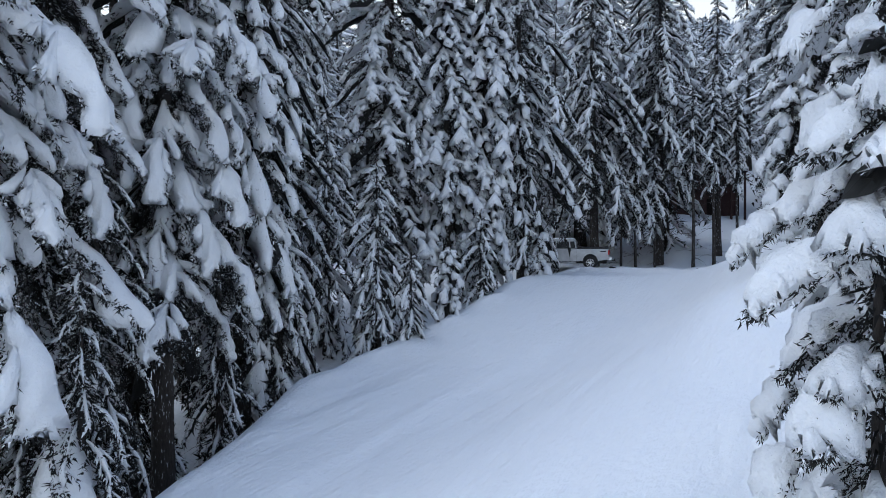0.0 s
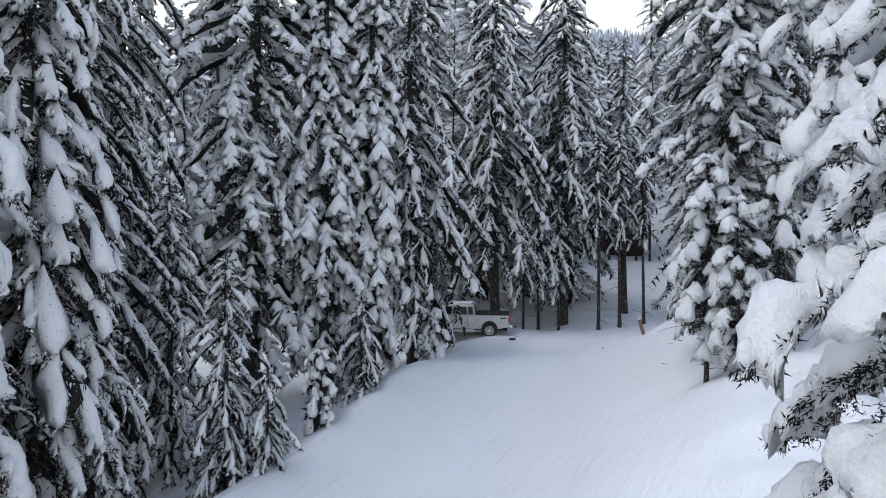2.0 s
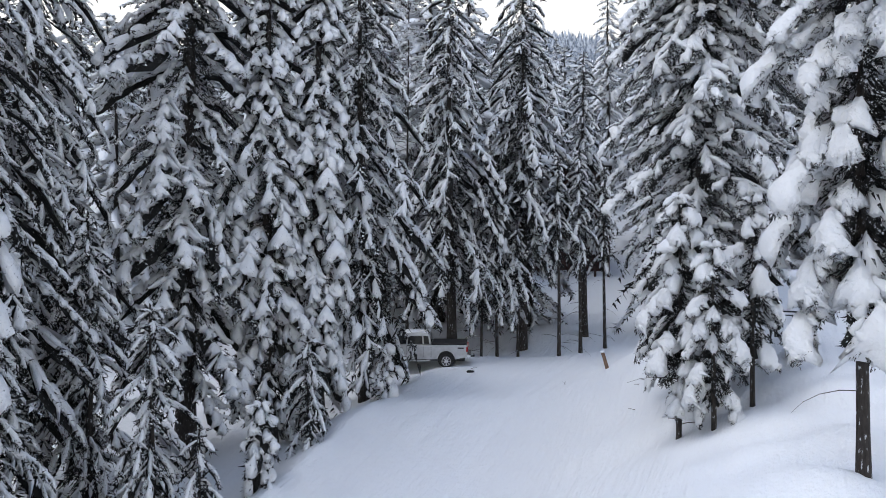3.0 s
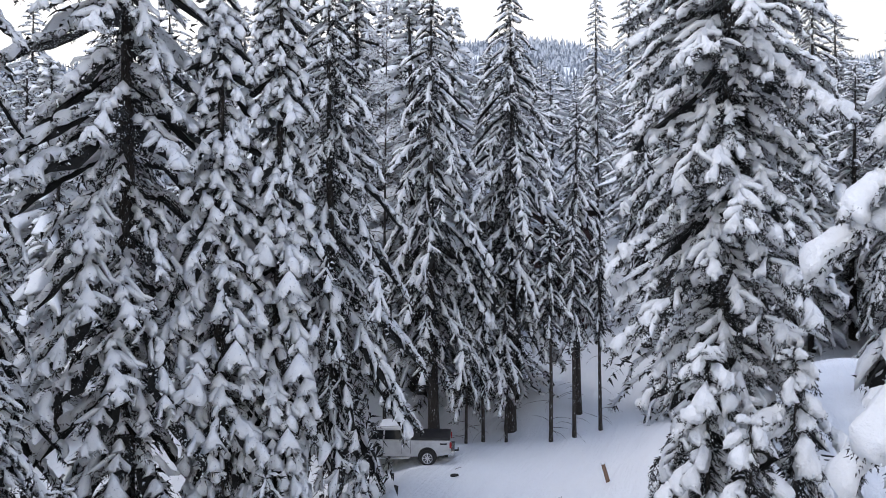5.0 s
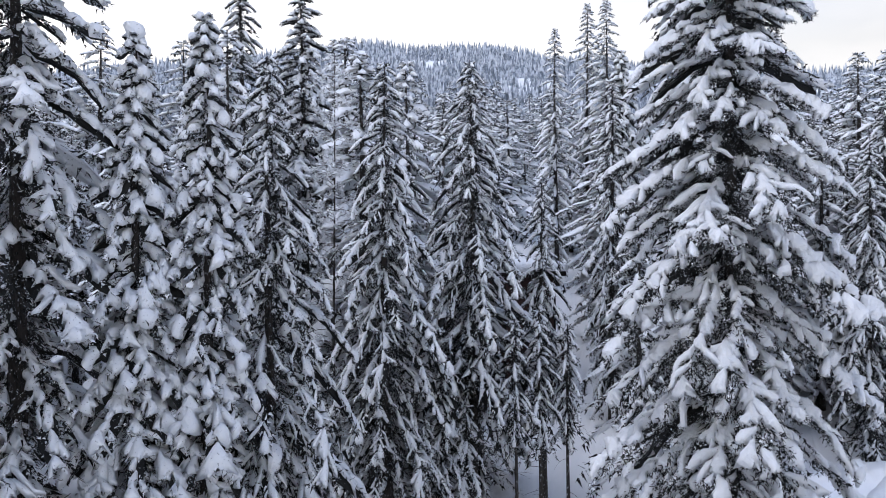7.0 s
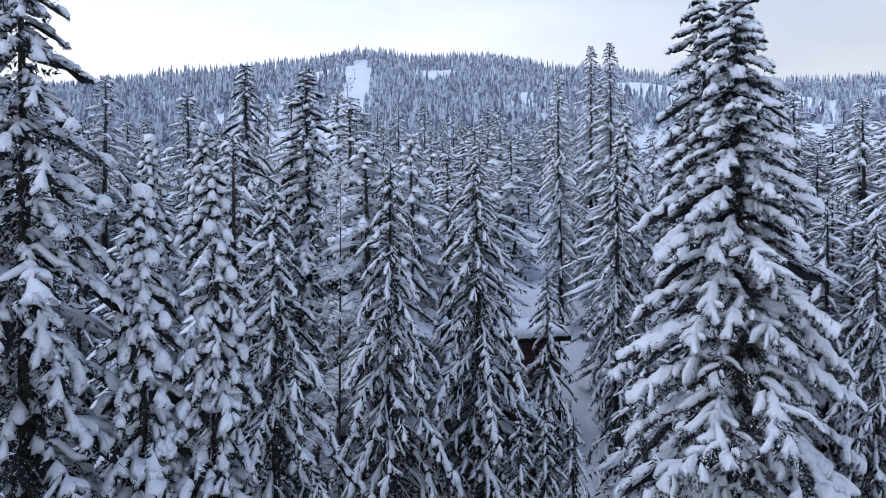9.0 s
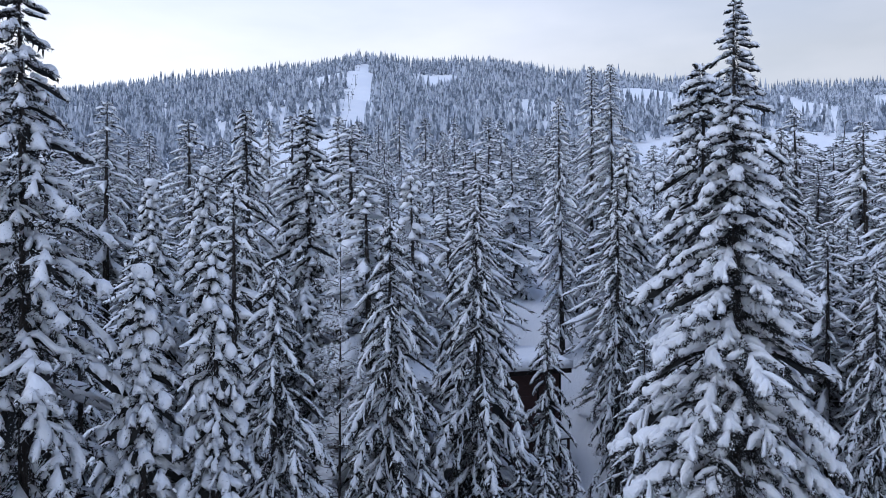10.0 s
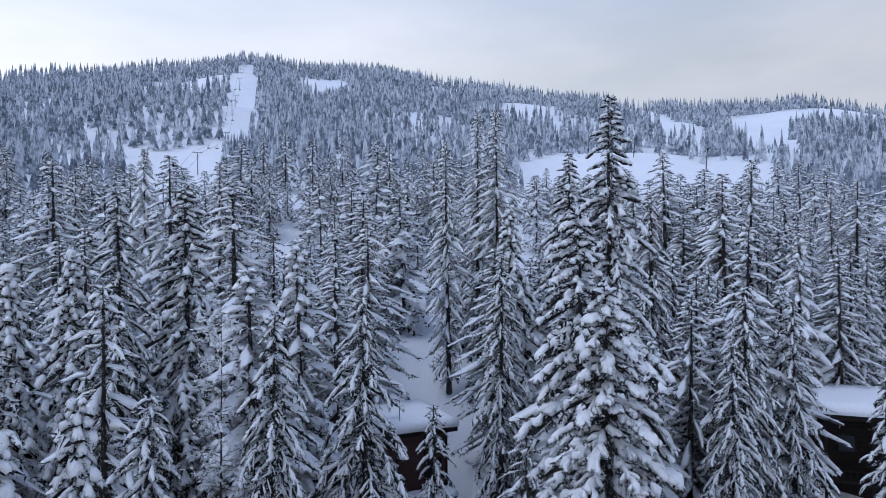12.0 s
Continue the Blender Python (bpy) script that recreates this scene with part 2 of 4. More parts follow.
def build_ground():
    nr, na = 210, 300
    rad = np.concatenate([[0.0], 0.6 * (1.0386 ** np.arange(nr - 1) - 1) / 0.0386 * 0.62 + 0.4])
    rad = rad * (1600 / rad[-1])
    ang = np.linspace(0, 2 * np.pi, na, endpoint=False)
    R, A = np.meshgrid(rad, ang, indexing="ij")
    X, Y = CX + R * np.sin(A), 26 + R * np.cos(A)
    v = np.stack([X, Y, ground_z(X, Y)], -1).reshape(-1, 3)
    ob = new("ground", mesh_arrays("ground", v, tube_faces(nr, na)[:, ::-1], GROUND, True))
    return tagged(ob, "deep white snow over the sloping ground and hillside", "snow ground", kind="structure")


ground = build_ground()


# ---- conifers ----
STYLES = {
    # droop: degrees by which a bough bends down; start: first slope; reach: its length against the crown's radius
    # wide, thick: half width and depth of the snow sheet on a bough; drape: how far its edges hang; amp: depth of its lobes
    # side: length of the side branchlets; fan: their angle in degrees; hang: how far they hang; clad: share that carries snow; pillow: length of a piece of the sheet
    "hemlock": dict(droop=46, start=-24, reach=1.62, wide=0.112, thick=0.08, drape=0.8, amp=0.62, side=0.27, fan=(20, 48), hang=1.0, clad=0.90, pillow=0.75, full=0.60, tuft=1.0),
    "fir": dict(droop=34, start=-17, reach=1.26, wide=0.20, thick=0.16, drape=0.6, amp=0.50, side=0.33, fan=(26, 58), hang=0.75, clad=0.62, pillow=0.62, full=0.46, tuft=1.0),
    "laden": dict(droop=50, start=-20, reach=1.38, wide=0.27, thick=0.22, drape=0.7, amp=0.34, side=0.30, fan=(22, 55), hang=0.9, clad=0.80, pillow=0.62, full=0.55, tuft=0.9),
    "burdened": dict(droop=50, start=-14, reach=1.2, wide=0.36, thick=0.27, drape=0.6, amp=0.26, side=0.28, fan=(22, 55), hang=0.9, clad=0.75, pillow=1.05, full=0.55, tuft=0.9),
    "shade": dict(droop=46, start=-24, reach=1.4, wide=0.075, thick=0.05, drape=0.8, amp=0.6, side=0.34, fan=(16, 46), hang=0.9, clad=0.4, pillow=0.90, full=0.65, tuft=1.1),
    "drape": dict(droop=48, start=-24, reach=1.5, wide=0.24, thick=0.18, drape=0.7, amp=0.52, side=0.28, fan=(20, 52), hang=1.0, clad=0.55, pillow=1.5, full=0.60, tuft=1.0),
}
LODS = {
    # side branchlets, sprays on the spine and on a branchlet, length of a spray, its slimness, loose snow, rings and columns of the snow sheets, bulk
    0: dict(side=12, tufts=380, stufts=60, size=0.08, slim=0.15, frost=110, nu=11, nw=7, su=6, sw=4, bulk=1.0),
    1: dict(side=9, tufts=70, stufts=14, size=0.13, slim=0.15, frost=30, nu=6, nw=5, su=4, sw=1, bulk=1.0),
    2: dict(side=1, tufts=22, stufts=6, size=0.27, slim=0.16, frost=6, nu=3, nw=3, su=3, sw=1, bulk=1.3),
    3: dict(side=0, tufts=16, stufts=0, size=0.55, slim=0.22, frost=1, nu=3, nw=3, su=3, sw=1, bulk=2.0),
}


def along(p, a, b, n):
    """n points between the shares a and b of the line p, closer together at both ends."""
    s = np.linspace(0, 1, n)
    s = (a + (b - a) * (s - 0.09 * np.sin(2 * np.pi * s))) * (len(p) - 1)
    return np.stack([np.interp(s, np.arange(len(p)), p[:, d]) for d in range(3)], -1)


def eased(rng, shape):
    """Random numbers from -1 to 1, smoothed a little along the first axis."""
    r = rng.uniform(-1, 1, shape)
    e = np.concatenate([r[:1], r, r[-1:]])
    return (0.25 * e[:-2] + 0.5 * e[1:-1] + 0.25 * e[2:]) * 1.4


def snow_sheet(rng, p, wide, thick, drape, lobes, amp, nw):
    """Snow lying on a bough along the points p: a rounded sheet with hanging, lobed edges."""
    n = len(p)
    t = np.gradient(p, axis=0)
    t = t / (np.linalg.norm(t, axis=1)[:, None] + 1e-9)
    side = np.cross(t, (0, 0, 1.0))
    side /= np.linalg.norm(side, axis=1)[:, None] + 1e-9
    up = np.cross(side, t) * 0.7 + np.array((0, 0, 0.3))
    s = np.linspace(0, 1, n)
    s = s - 0.09 * np.sin(2 * np.pi * s)
    prof = np.sin(np.pi * (0.015 + 0.975 * s)) ** 0.58 * (0.75 + 0.35 * s)
    reach = []
    for _ in range(2):
        lobe = np.abs(np.sin(np.pi * (lobes * s + rng.uniform()))) ** 0.8
        reach.append(wide * prof * (1 - amp + amp * lobe * 1.25) * (1 + 0.42 * eased(rng, n)))
    cols = np.concatenate([np.linspace(-1, 1, nw), (0.5, -0.5)]) if nw > 1 else np.array((-1.0, 0.0, 1.0))
    low = np.arange(len(cols)) >= nw if nw > 1 else np.array((False, False, False))
    w = np.where(cols < 0, reach[0][:, None], reach[1][:, None])
    c = np.abs(cols)
    hump = thick * (0.45 + 0.55 * prof[:, None]) * (1 - c ** 2.4) * (1 + 0.45 * eased(rng, (n, len(cols))))
    hump = np.where(low, -0.10 * thick, hump)
    v = p[:, None] + side[:, None] * (w * cols)[..., None] + t[:, None] * (w * 0.50 * c ** 1.4 * (1 - s[:, None] ** 2))[..., None] + up[:, None] * hump[..., None]
    v[..., 2] -= drape * w * c ** 1.8
    v = v + rng.uniform(-0.045, 0.045, v.shape) * wide
    k = len(cols)
    caps = [(0, j, j + 1) for j in range(1, k - 1)] + [((n - 1) * k, (n - 1) * k + j + 1, (n - 1) * k + j) for j in range(1, k - 1)]
    return v.reshape(-1, 3), np.concatenate([tube_faces(n, k), np.array(caps).reshape(-1, 3)])


def tufts(rng, p, m, size, spread, hang, slim, off):
    """Flat pointed sprays of needles set along the points p."""
    n = len(p)
    s = rng.uniform(0.005, 1, m) ** 0.7 * (n - 1.001)
    i = s.astype(int)
    f = (s - i)[:, None]
    base = p[i] * (1 - f) + p[i + 1] * f
    t = p[i + 1] - p[i]
    t /= np.linalg.norm(t, axis=1)[:, None] + 1e-9
    side = np.cross(t, (0, 0, 1.0))
    side /= np.linalg.norm(side, axis=1)[:, None] + 1e-9
    sg = np.where(rng.uniform(size=m) < 0.5, -1, 1)[:, None]
    base = base + side * sg * rng.uniform(0.0, 1.15, (m, 1)) * off - np.array((0, 0, 0.35)) * off * rng.uniform(0, 1, (m, 1))
    d = t * rng.uniform(0.4, 1.0, (m, 1)) + side * sg * rng.uniform(0.2, 1.0, (m, 1)) * spread + np.array((0, 0, -1.0)) * rng.uniform(-0.45, 1.0, (m, 1)) * hang
    d = d + rng.normal(size=(m, 3)) * 0.42
    d /= np.linalg.norm(d, axis=1)[:, None]
    ln = size * rng.uniform(0.7, 1.5, (m, 1))
    wv = np.cross(d, rng.normal(size=(m, 3)))
    wv *= (ln * slim) / (np.linalg.norm(wv, axis=1)[:, None] + 1e-9)
    v = np.stack([base + wv, base + d * ln, base - wv], 1).reshape(-1, 3)
    return v, np.arange(m * 3).reshape(-1, 3)


def arc(length, droop, n, power=1.0):
    """Points of a stem that starts level and bends down by droop degrees."""
    s = np.linspace(0, 1, n)
    ang = -np.radians(droop) * s ** power
    step = length / (n - 1)
    x = np.concatenate([[0], np.cumsum(np.cos(ang[:-1]) * step)])
    z = np.concatenate([[0], np.cumsum(np.sin(ang[:-1]) * step)])
    return np.stack([x, np.zeros(n), z], -1)


def bough(rng, style, length, lod):
    """Needles and snow of one bough that grows along x, as two (vertices, triangles) pairs."""
    st, ld = STYLES[style], LODS[lod]
    n = 10 if lod < 2 else 5
    p = arc(length, st["droop"] * rng.uniform(0.75, 1.25), n, 0.8)
    p[:, 1] += 0.07 * length * np.sin(np.linspace(0, 3, n)) * rng.uniform(-1, 1)
    p[1:] += np.cumsum(rng.normal(size=(n - 1, 3)) * (0.08 / n * length, 0.14 / n * length, 0.12 / n * length), 0)
    size, slim = ld["size"] * st["tuft"] * (0.75 + 0.12 * length), ld["slim"]
    wide = st["wide"] * (0.50 + 0.25 * length) * ld["bulk"]
    thick = st["thick"] * (0.60 + 0.20 * length) * ld["bulk"] ** 0.5
    green, white = [], []
    green.append(tufts(rng, p, int(ld["tufts"] * (0.5 + 0.3 * length)), size, 0.9, st["hang"], slim, wide * 0.8))
    # a ragged mat of dark sprays carries the snow
    if lod == 1:
        q = along(p, 0.12, 0.97, 7)
        green.append(snow_sheet(rng, q + rng.normal(size=q.shape) * 0.03 - (0, 0, thick * 0.4), wide * 1.0, thick * 0.12, st["drape"] * 1.1, 2.5 + 2.0 * length, 0.75, 3))
    # the snow lies in pillows along the bough, some of them fallen away
    first = 0.15 if lod < 2 and length > 1.0 else 0.08
    clumps = max(1, round(length * (1 - first) / st["pillow"])) if lod < 2 else 1
    marks = np.linspace(first, 1.0, clumps + 1)
    marks[:-1] += rng.uniform(-0.3, 0.3, clumps) * (1 - first) / clumps * (clumps > 1)
    for c in range(clumps):
        a, b = marks[c], marks[c + 1]
        if 0 < c < clumps - 1 and rng.uniform() < 0.15:
            continue
        q = along(p, a, min(b + rng.uniform(-0.04, 0.04), 1.0), ld["nu"])
        q[:, 1] += wide * (rng.uniform(-0.3, 0.3) * (clumps > 1) + 0.35 * rng.uniform(-1, 1) * np.sin(np.linspace(0, 3.1, len(q))))
        lobes = (2.8 if lod == 0 else 1.5) + 1.2 * (b - a) * length
        grown = 0.72 + 0.45 * b
        white.append(snow_sheet(rng, q + (0, 0, 0.03), wide * grown * rng.uniform(0.65, 1.35), thick * rng.uniform(0.7, 1.35), st["drape"], lobes, st["amp"], ld["nw"]))
    # loose snow on the small twigs makes the sheet's edge feathery
    white.append(tufts(rng, p + (0, 0, thick * 0.2), int(ld["frost"] * (0.4 + 0.3 * length)), size * 0.75, 1.0, st["hang"] * 0.8, slim * 1.9, wide * 0.95))
    ns = ld["side"] if length > 0.8 else ld["side"] // 2
    for j in range(ns):
        s = 0.14 + 0.82 * (j + rng.uniform(0, 0.8)) / ns
        i = min(int(s * (n - 1)), n - 2)
        t = p[i + 1] - p[i]
        t = t / np.linalg.norm(t)
        yaw = radians(rng.uniform(*st["fan"])) * (-1 if j % 2 else 1)
        across = np.cross(t, (0, 0, 1.0))
        across /= np.linalg.norm(across) + 1e-9
        d0 = t * math.cos(yaw) + across * math.sin(yaw) + np.array((0, 0, 0.10))
        ln = length * st["side"] * (1.25 - 0.75 * s) * rng.uniform(0.6, 1.3)
        m = 5 if lod < 2 else 3
        way = d0 + np.array((0, 0, -st["hang"])) * np.linspace(0, 1, m)[:, None] ** 1.3
        way /= np.linalg.norm(way, axis=1)[:, None]
        q = p[i] + np.concatenate([np.zeros((1, 3)), np.cumsum(way[:-1] * ln / (m - 1), 0)])
        q[1:] += rng.normal(size=(m - 1, 3)) * 0.05 * ln
        green.append(tufts(rng, q, int(ld["stufts"] * (0.5 + 0.9 * ln)), size * 0.95, 0.75, st["hang"] * 0.8, slim, wide * 0.35))
        if rng.uniform() < st["clad"] and s > 0.2:
            white.append(snow_sheet(rng, along(q, 0.06, rng.uniform(0.72, 1.0), ld["su"]) + (0, 0, 0.015), wide * rng.uniform(0.34, 0.62), thick * rng.uniform(0.45, 0.85), st["drape"], 1.6, st["amp"] * 0.8, ld["sw"]))
            white.append(tufts(rng, q + (0, 0, thick * 0.12), ld["frost"] // 9, size * 0.7, 0.9, st["hang"] * 0.8, slim * 1.9, wide * 0.4))
    return joined(green), joined(white)


LENGTHS = (0.6, 1.1, 1.9, 2.9, 4.2)
BOUGHS = {}


def bough_set(style, lod):
    """A few boughs of each length, made once for a style and level of detail."""
    if (style, lod) not in BOUGHS:
        rng = np.random.RandomState(17 + lod + 10 * sorted(STYLES).index(style))
        BOUGHS[style, lod] = [[bough(rng, style, ln, lod) for _ in range(5)] for ln in LENGTHS]
    return BOUGHS[style, lod]


def bough_plan(rng, style, height, radius, bare, gap, lod):
    """Where the boughs of a tree sit: length class, variant, scale and pose."""
    st = STYLES[style]
    crown = height * (1 - bare)
    z, k, out = height * bare, 0, []
    lean = rng.uniform(0, 6.28)
    while z < height - 0.25:
        f = (z - height * bare) / crown
        reach = radius * min(1.0, (1 - f) / st["full"]) ** 0.85 * min(1.0, 0.70 + f * 3.0) * rng.uniform(0.70, 1.18) + 0.20
        reach *= st["reach"]
        c = int(np.argmin(np.abs(np.log(np.array(LENGTHS) / reach))))
        az = k * 2.39996 + rng.uniform(-0.35, 0.35) + lean
        el = st["start"] + 19 * f ** 2 - 14 * (1 - f) + rng.uniform(-9, 9)
        # the lowest boughs of sheltered trees hold little snow
        held = float(rng.uniform() < {"drape": 0.30 + 2.2 * f, "shade": 0.5 + 2 * f, "hemlock": 0.66 + 1.1 * f, "fir": 0.75 + f}.get(style, 1.0))
        out.append((c, rng.randint(5), reach / LENGTHS[c], az, radians(el), z, held))
        if lod < 2 and reach > 0.7:
            short = reach * rng.uniform(0.34, 0.66)
            d = int(np.argmin(np.abs(np.log(np.array(LENGTHS) / short))))
            out.append((d, rng.randint(5), short / LENGTHS[d], az + rng.uniform(1.2, 5.0), radians(el + rng.uniform(-10, 14)), z + rng.uniform(-0.2, 0.2), float(rng.uniform() < 0.6) * held))
        z += gap * (0.55 + 0.45 * (1 - f)) * rng.uniform(0.7, 1.3) * min(1.0, 0.35 + reach / 2.2)
        k += 1
    for j in range(3):
        out.append((0, rng.randint(5), 0.7, j * 2.1 + lean, radians(48), height - 0.5, 1.0))
    return out


def turn_matrix(az, el, s):
    ce, se, ca, sa = math.cos(el), math.sin(el), math.cos(az), math.sin(az)
    ry = np.array(((ce, 0, -se), (0, 1, 0), (se, 0, ce)))
    rz = np.array(((ca, -sa, 0), (sa, ca, 0), (0, 0, 1)))
    return rz @ ry * s


def trunk_mesh(rng, height, girth, sides=9):
    n = 12
    z = np.linspace(-0.6, height - 0.2, n)
    r = girth * (1 - np.clip(z / height, 0, 1)) ** 0.85 + 0.012
    r[0] *= 1.25
    a = np.linspace(0, 2 * np.pi, sides, endpoint=False)
    bend = 0.004 * height * np.sin(np.linspace(0, 4, n) + rng.uniform(0, 6))
    v = np.stack([r[:, None] * np.cos(a) + bend[:, None], r[:, None] * np.sin(a), np.broadcast_to(z[:, None], (n, sides))], -1)
    return v.reshape(-1, 3), tube_faces(n, sides)


def inner_foliage(rng, height, radius, bare, m):
    """Dark sprays close to the trunk that fill the crown's shaded middle."""
    z = height * (bare + (1 - bare) * rng.uniform(0, 0.97, m))
    f = (z / height - bare) / (1 - bare)
    az = rng.uniform(0, 6.28, m)
    r0 = rng.uniform(0.05, 0.45, m) * radius * (1 - f)
    d = np.stack([np.cos(az), np.sin(az), rng.uniform(-1.6, -0.2, m)], -1)
    d /= np.linalg.norm(d, axis=1)[:, None]
    ln = (rng.uniform(0.25, 0.55, m) * (0.30 + 0.45 * (1 - f)))[:, None]
    base = np.stack([r0 * np.cos(az), r0 * np.sin(az), z], -1)
    w = np.cross(d, rng.normal(size=(m, 3)))
    w *= 0.12 * ln / (np.linalg.norm(w, axis=1)[:, None] + 1e-9)
    return np.stack([base + w, base + d * ln, base - w], 1).reshape(-1, 3), np.arange(m * 3).reshape(-1, 3)


def dead_twigs(rng, z0, z1, m, length):
    """Bare drooping twigs on the lower trunk."""
    out = []
    for _ in range(m):
        ln = length * rng.uniform(0.5, 1.2)
        p = arc(ln, rng.uniform(10, 60), 5)
        p[:, 1] += 0.12 * ln * np.sin(np.linspace(0, 2.5, 5)) * rng.uniform(-1, 1)
        p = p @ turn_matrix(rng.uniform(0, 6.28), radians(rng.uniform(-20, 12)), 1).T + (0, 0, rng.uniform(z0, z1))
        r = np.linspace(0.016, 0.004, 5)
        a = np.array((0, 2.09, 4.19))
        v = p[:, None] + np.stack([np.zeros((5, 3)), r[:, None] * np.cos(a), r[:, None] * np.sin(a)], -1)
        out.append((v.reshape(-1, 3), tube_faces(5, 3)))
    return joined(out)


TREE_LABELS = {
    "hemlock": ("hemlock_tree", "tall hemlock with drooping snow-streaked dark green boughs"),
    "fir": ("fir_tree", "tall dark fir with snow lying on its layered boughs"),
    "shade": ("young_hemlock_tree", "sheltered dark hemlock with little snow and many dead twigs"),
    "drape": ("silver_fir_tree", "big dark conifer with long hanging boughs draped in snow"),
    "burdened": ("snow_laden_tree", "young conifer bent under heavy sheets of snow beside the road"),
    "laden": ("snowy_fir_tree", "narrow conifer with thick clumps of snow on its boughs"),
}


def make_tree(seed, style, height, radius, bare=0.12, gap=0.24, lod=1, girth=None, twigs=0, apart=False, group="", cap=0.0, front=None):
    """One conifer at the origin: an Empty with trunk, crown and snow, or with every bough a part of its own.
    front: the bearing of its open side; boughs on the other side, against the woods, are coarser."""
    rng = np.random.RandomState(seed)
    name, label = TREE_LABELS[style]
    root = tagged(new(name), label, "conifer", group)
    girth = girth or (0.011 * height + 0.03) * (1, 1, 0.9, 0.7)[lod]
    plan = bough_plan(rng, style, height, radius, bare, gap, lod)
    coarse = min(lod + 1, 3)
    tr = new("trunk", mesh_arrays("trunk", *trunk_mesh(rng, height, girth, 9 if lod < 2 else 6), BARK, True))
    tr.parent = root
    if twigs:
        tw = new("twig_tangle", mesh_arrays("twig_tangle", *dead_twigs(rng, height * 0.03, height * max(bare, 0.12) * 1.5, twigs, 1.5), TWIG))
        tw.parent = root
        tagged(tw, kind="stuff")
    inner = inner_foliage(rng, height, radius, bare, int(height * (240, 150, 56, 24)[lod] * min(1.0, radius / 3)))
    if apart:
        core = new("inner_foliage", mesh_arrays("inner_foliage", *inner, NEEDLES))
        core.parent = root
        tagged(core, kind="stuff")
        for c, k, s, az, el, z, up in plan:
            g, w = shared_bough(style, lod if front is None or math.cos(az - front) > -0.45 else coarse, c, k)
            b = new("bough", g)
            b.parent = root
            tagged(b, kind="stuff")
            b.matrix_basis = Matrix.Translation((0, 0, z)) @ Matrix(turn_matrix(az, el, s).tolist()).to_4x4()
            if up:
                sn = new("snow", w)
                sn.parent = b
                tagged(sn, kind="stuff")
        return root
    green, white = [inner], []
    for c, k, s, az, el, z, up in plan:
        (gv, gf), (wv, wf) = bough_set(style, coarse if lod == 1 and (not up or front is not None and math.cos(az - front) < -0.45) else lod)[c][k]
        m = turn_matrix(az, el, s).T
        green.append((gv @ m + (0, 0, z), gf))
        if up:
            white.append((wv @ m + (0, 0, z), wf))
    if cap:
        white.append(tip_cap(rng, height, cap))
    cr = new("crown", mesh_arrays("crown", *joined(green), NEEDLES if lod < 3 else HAZED_NEEDLES))
    cr.parent = root
    tagged(cr, kind="stuff")
    sn = new("snow", mesh_arrays("snow", *joined(white), BOUGH_SNOW if lod < 2 else FAR_BOUGH_SNOW, lod < 3))
    sn.parent = root
    tagged(sn, kind="stuff")
    return root


def tip_cap(rng, height, size):
    """A lopsided cap of snow caught on the tip of a tree."""
    n, k = 6, 7
    a, b = np.linspace(0.15, 2.9, n), np.linspace(0, 2 * np.pi, k, endpoint=False)
    r = size * np.sin(a)[:, None] ** 0.8 * (1 + 0.22 * rng.uniform(-1, 1, (n, k)))
    z = height - 0.45 * size - size * np.where(np.cos(a) > 0, 1.5, 0.8)[:, None] * np.cos(a)[:, None] * (1 + 0.15 * rng.uniform(-1, 1, (n, k)))
    return np.stack([r * np.cos(b), r * np.sin(b), z], -1).reshape(-1, 3), tube_faces(n, k)


SHARED = {}


def shared_bough(style, lod, c, k):
    if (style, lod, c, k) not in SHARED:
        g, w = bough_set(style, lod)[c][k]
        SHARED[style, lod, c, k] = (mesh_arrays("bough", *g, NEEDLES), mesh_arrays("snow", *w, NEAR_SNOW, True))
    return SHARED[style, lod, c, k]


# Trees whose tips carry a cap of snow, and its half width
CAPS = {(0.35, 38.2): 0.31, (-1.9, 58.5): 0.36, (40.5, 112): 0.75, (1.2, 58.0): 0.28}
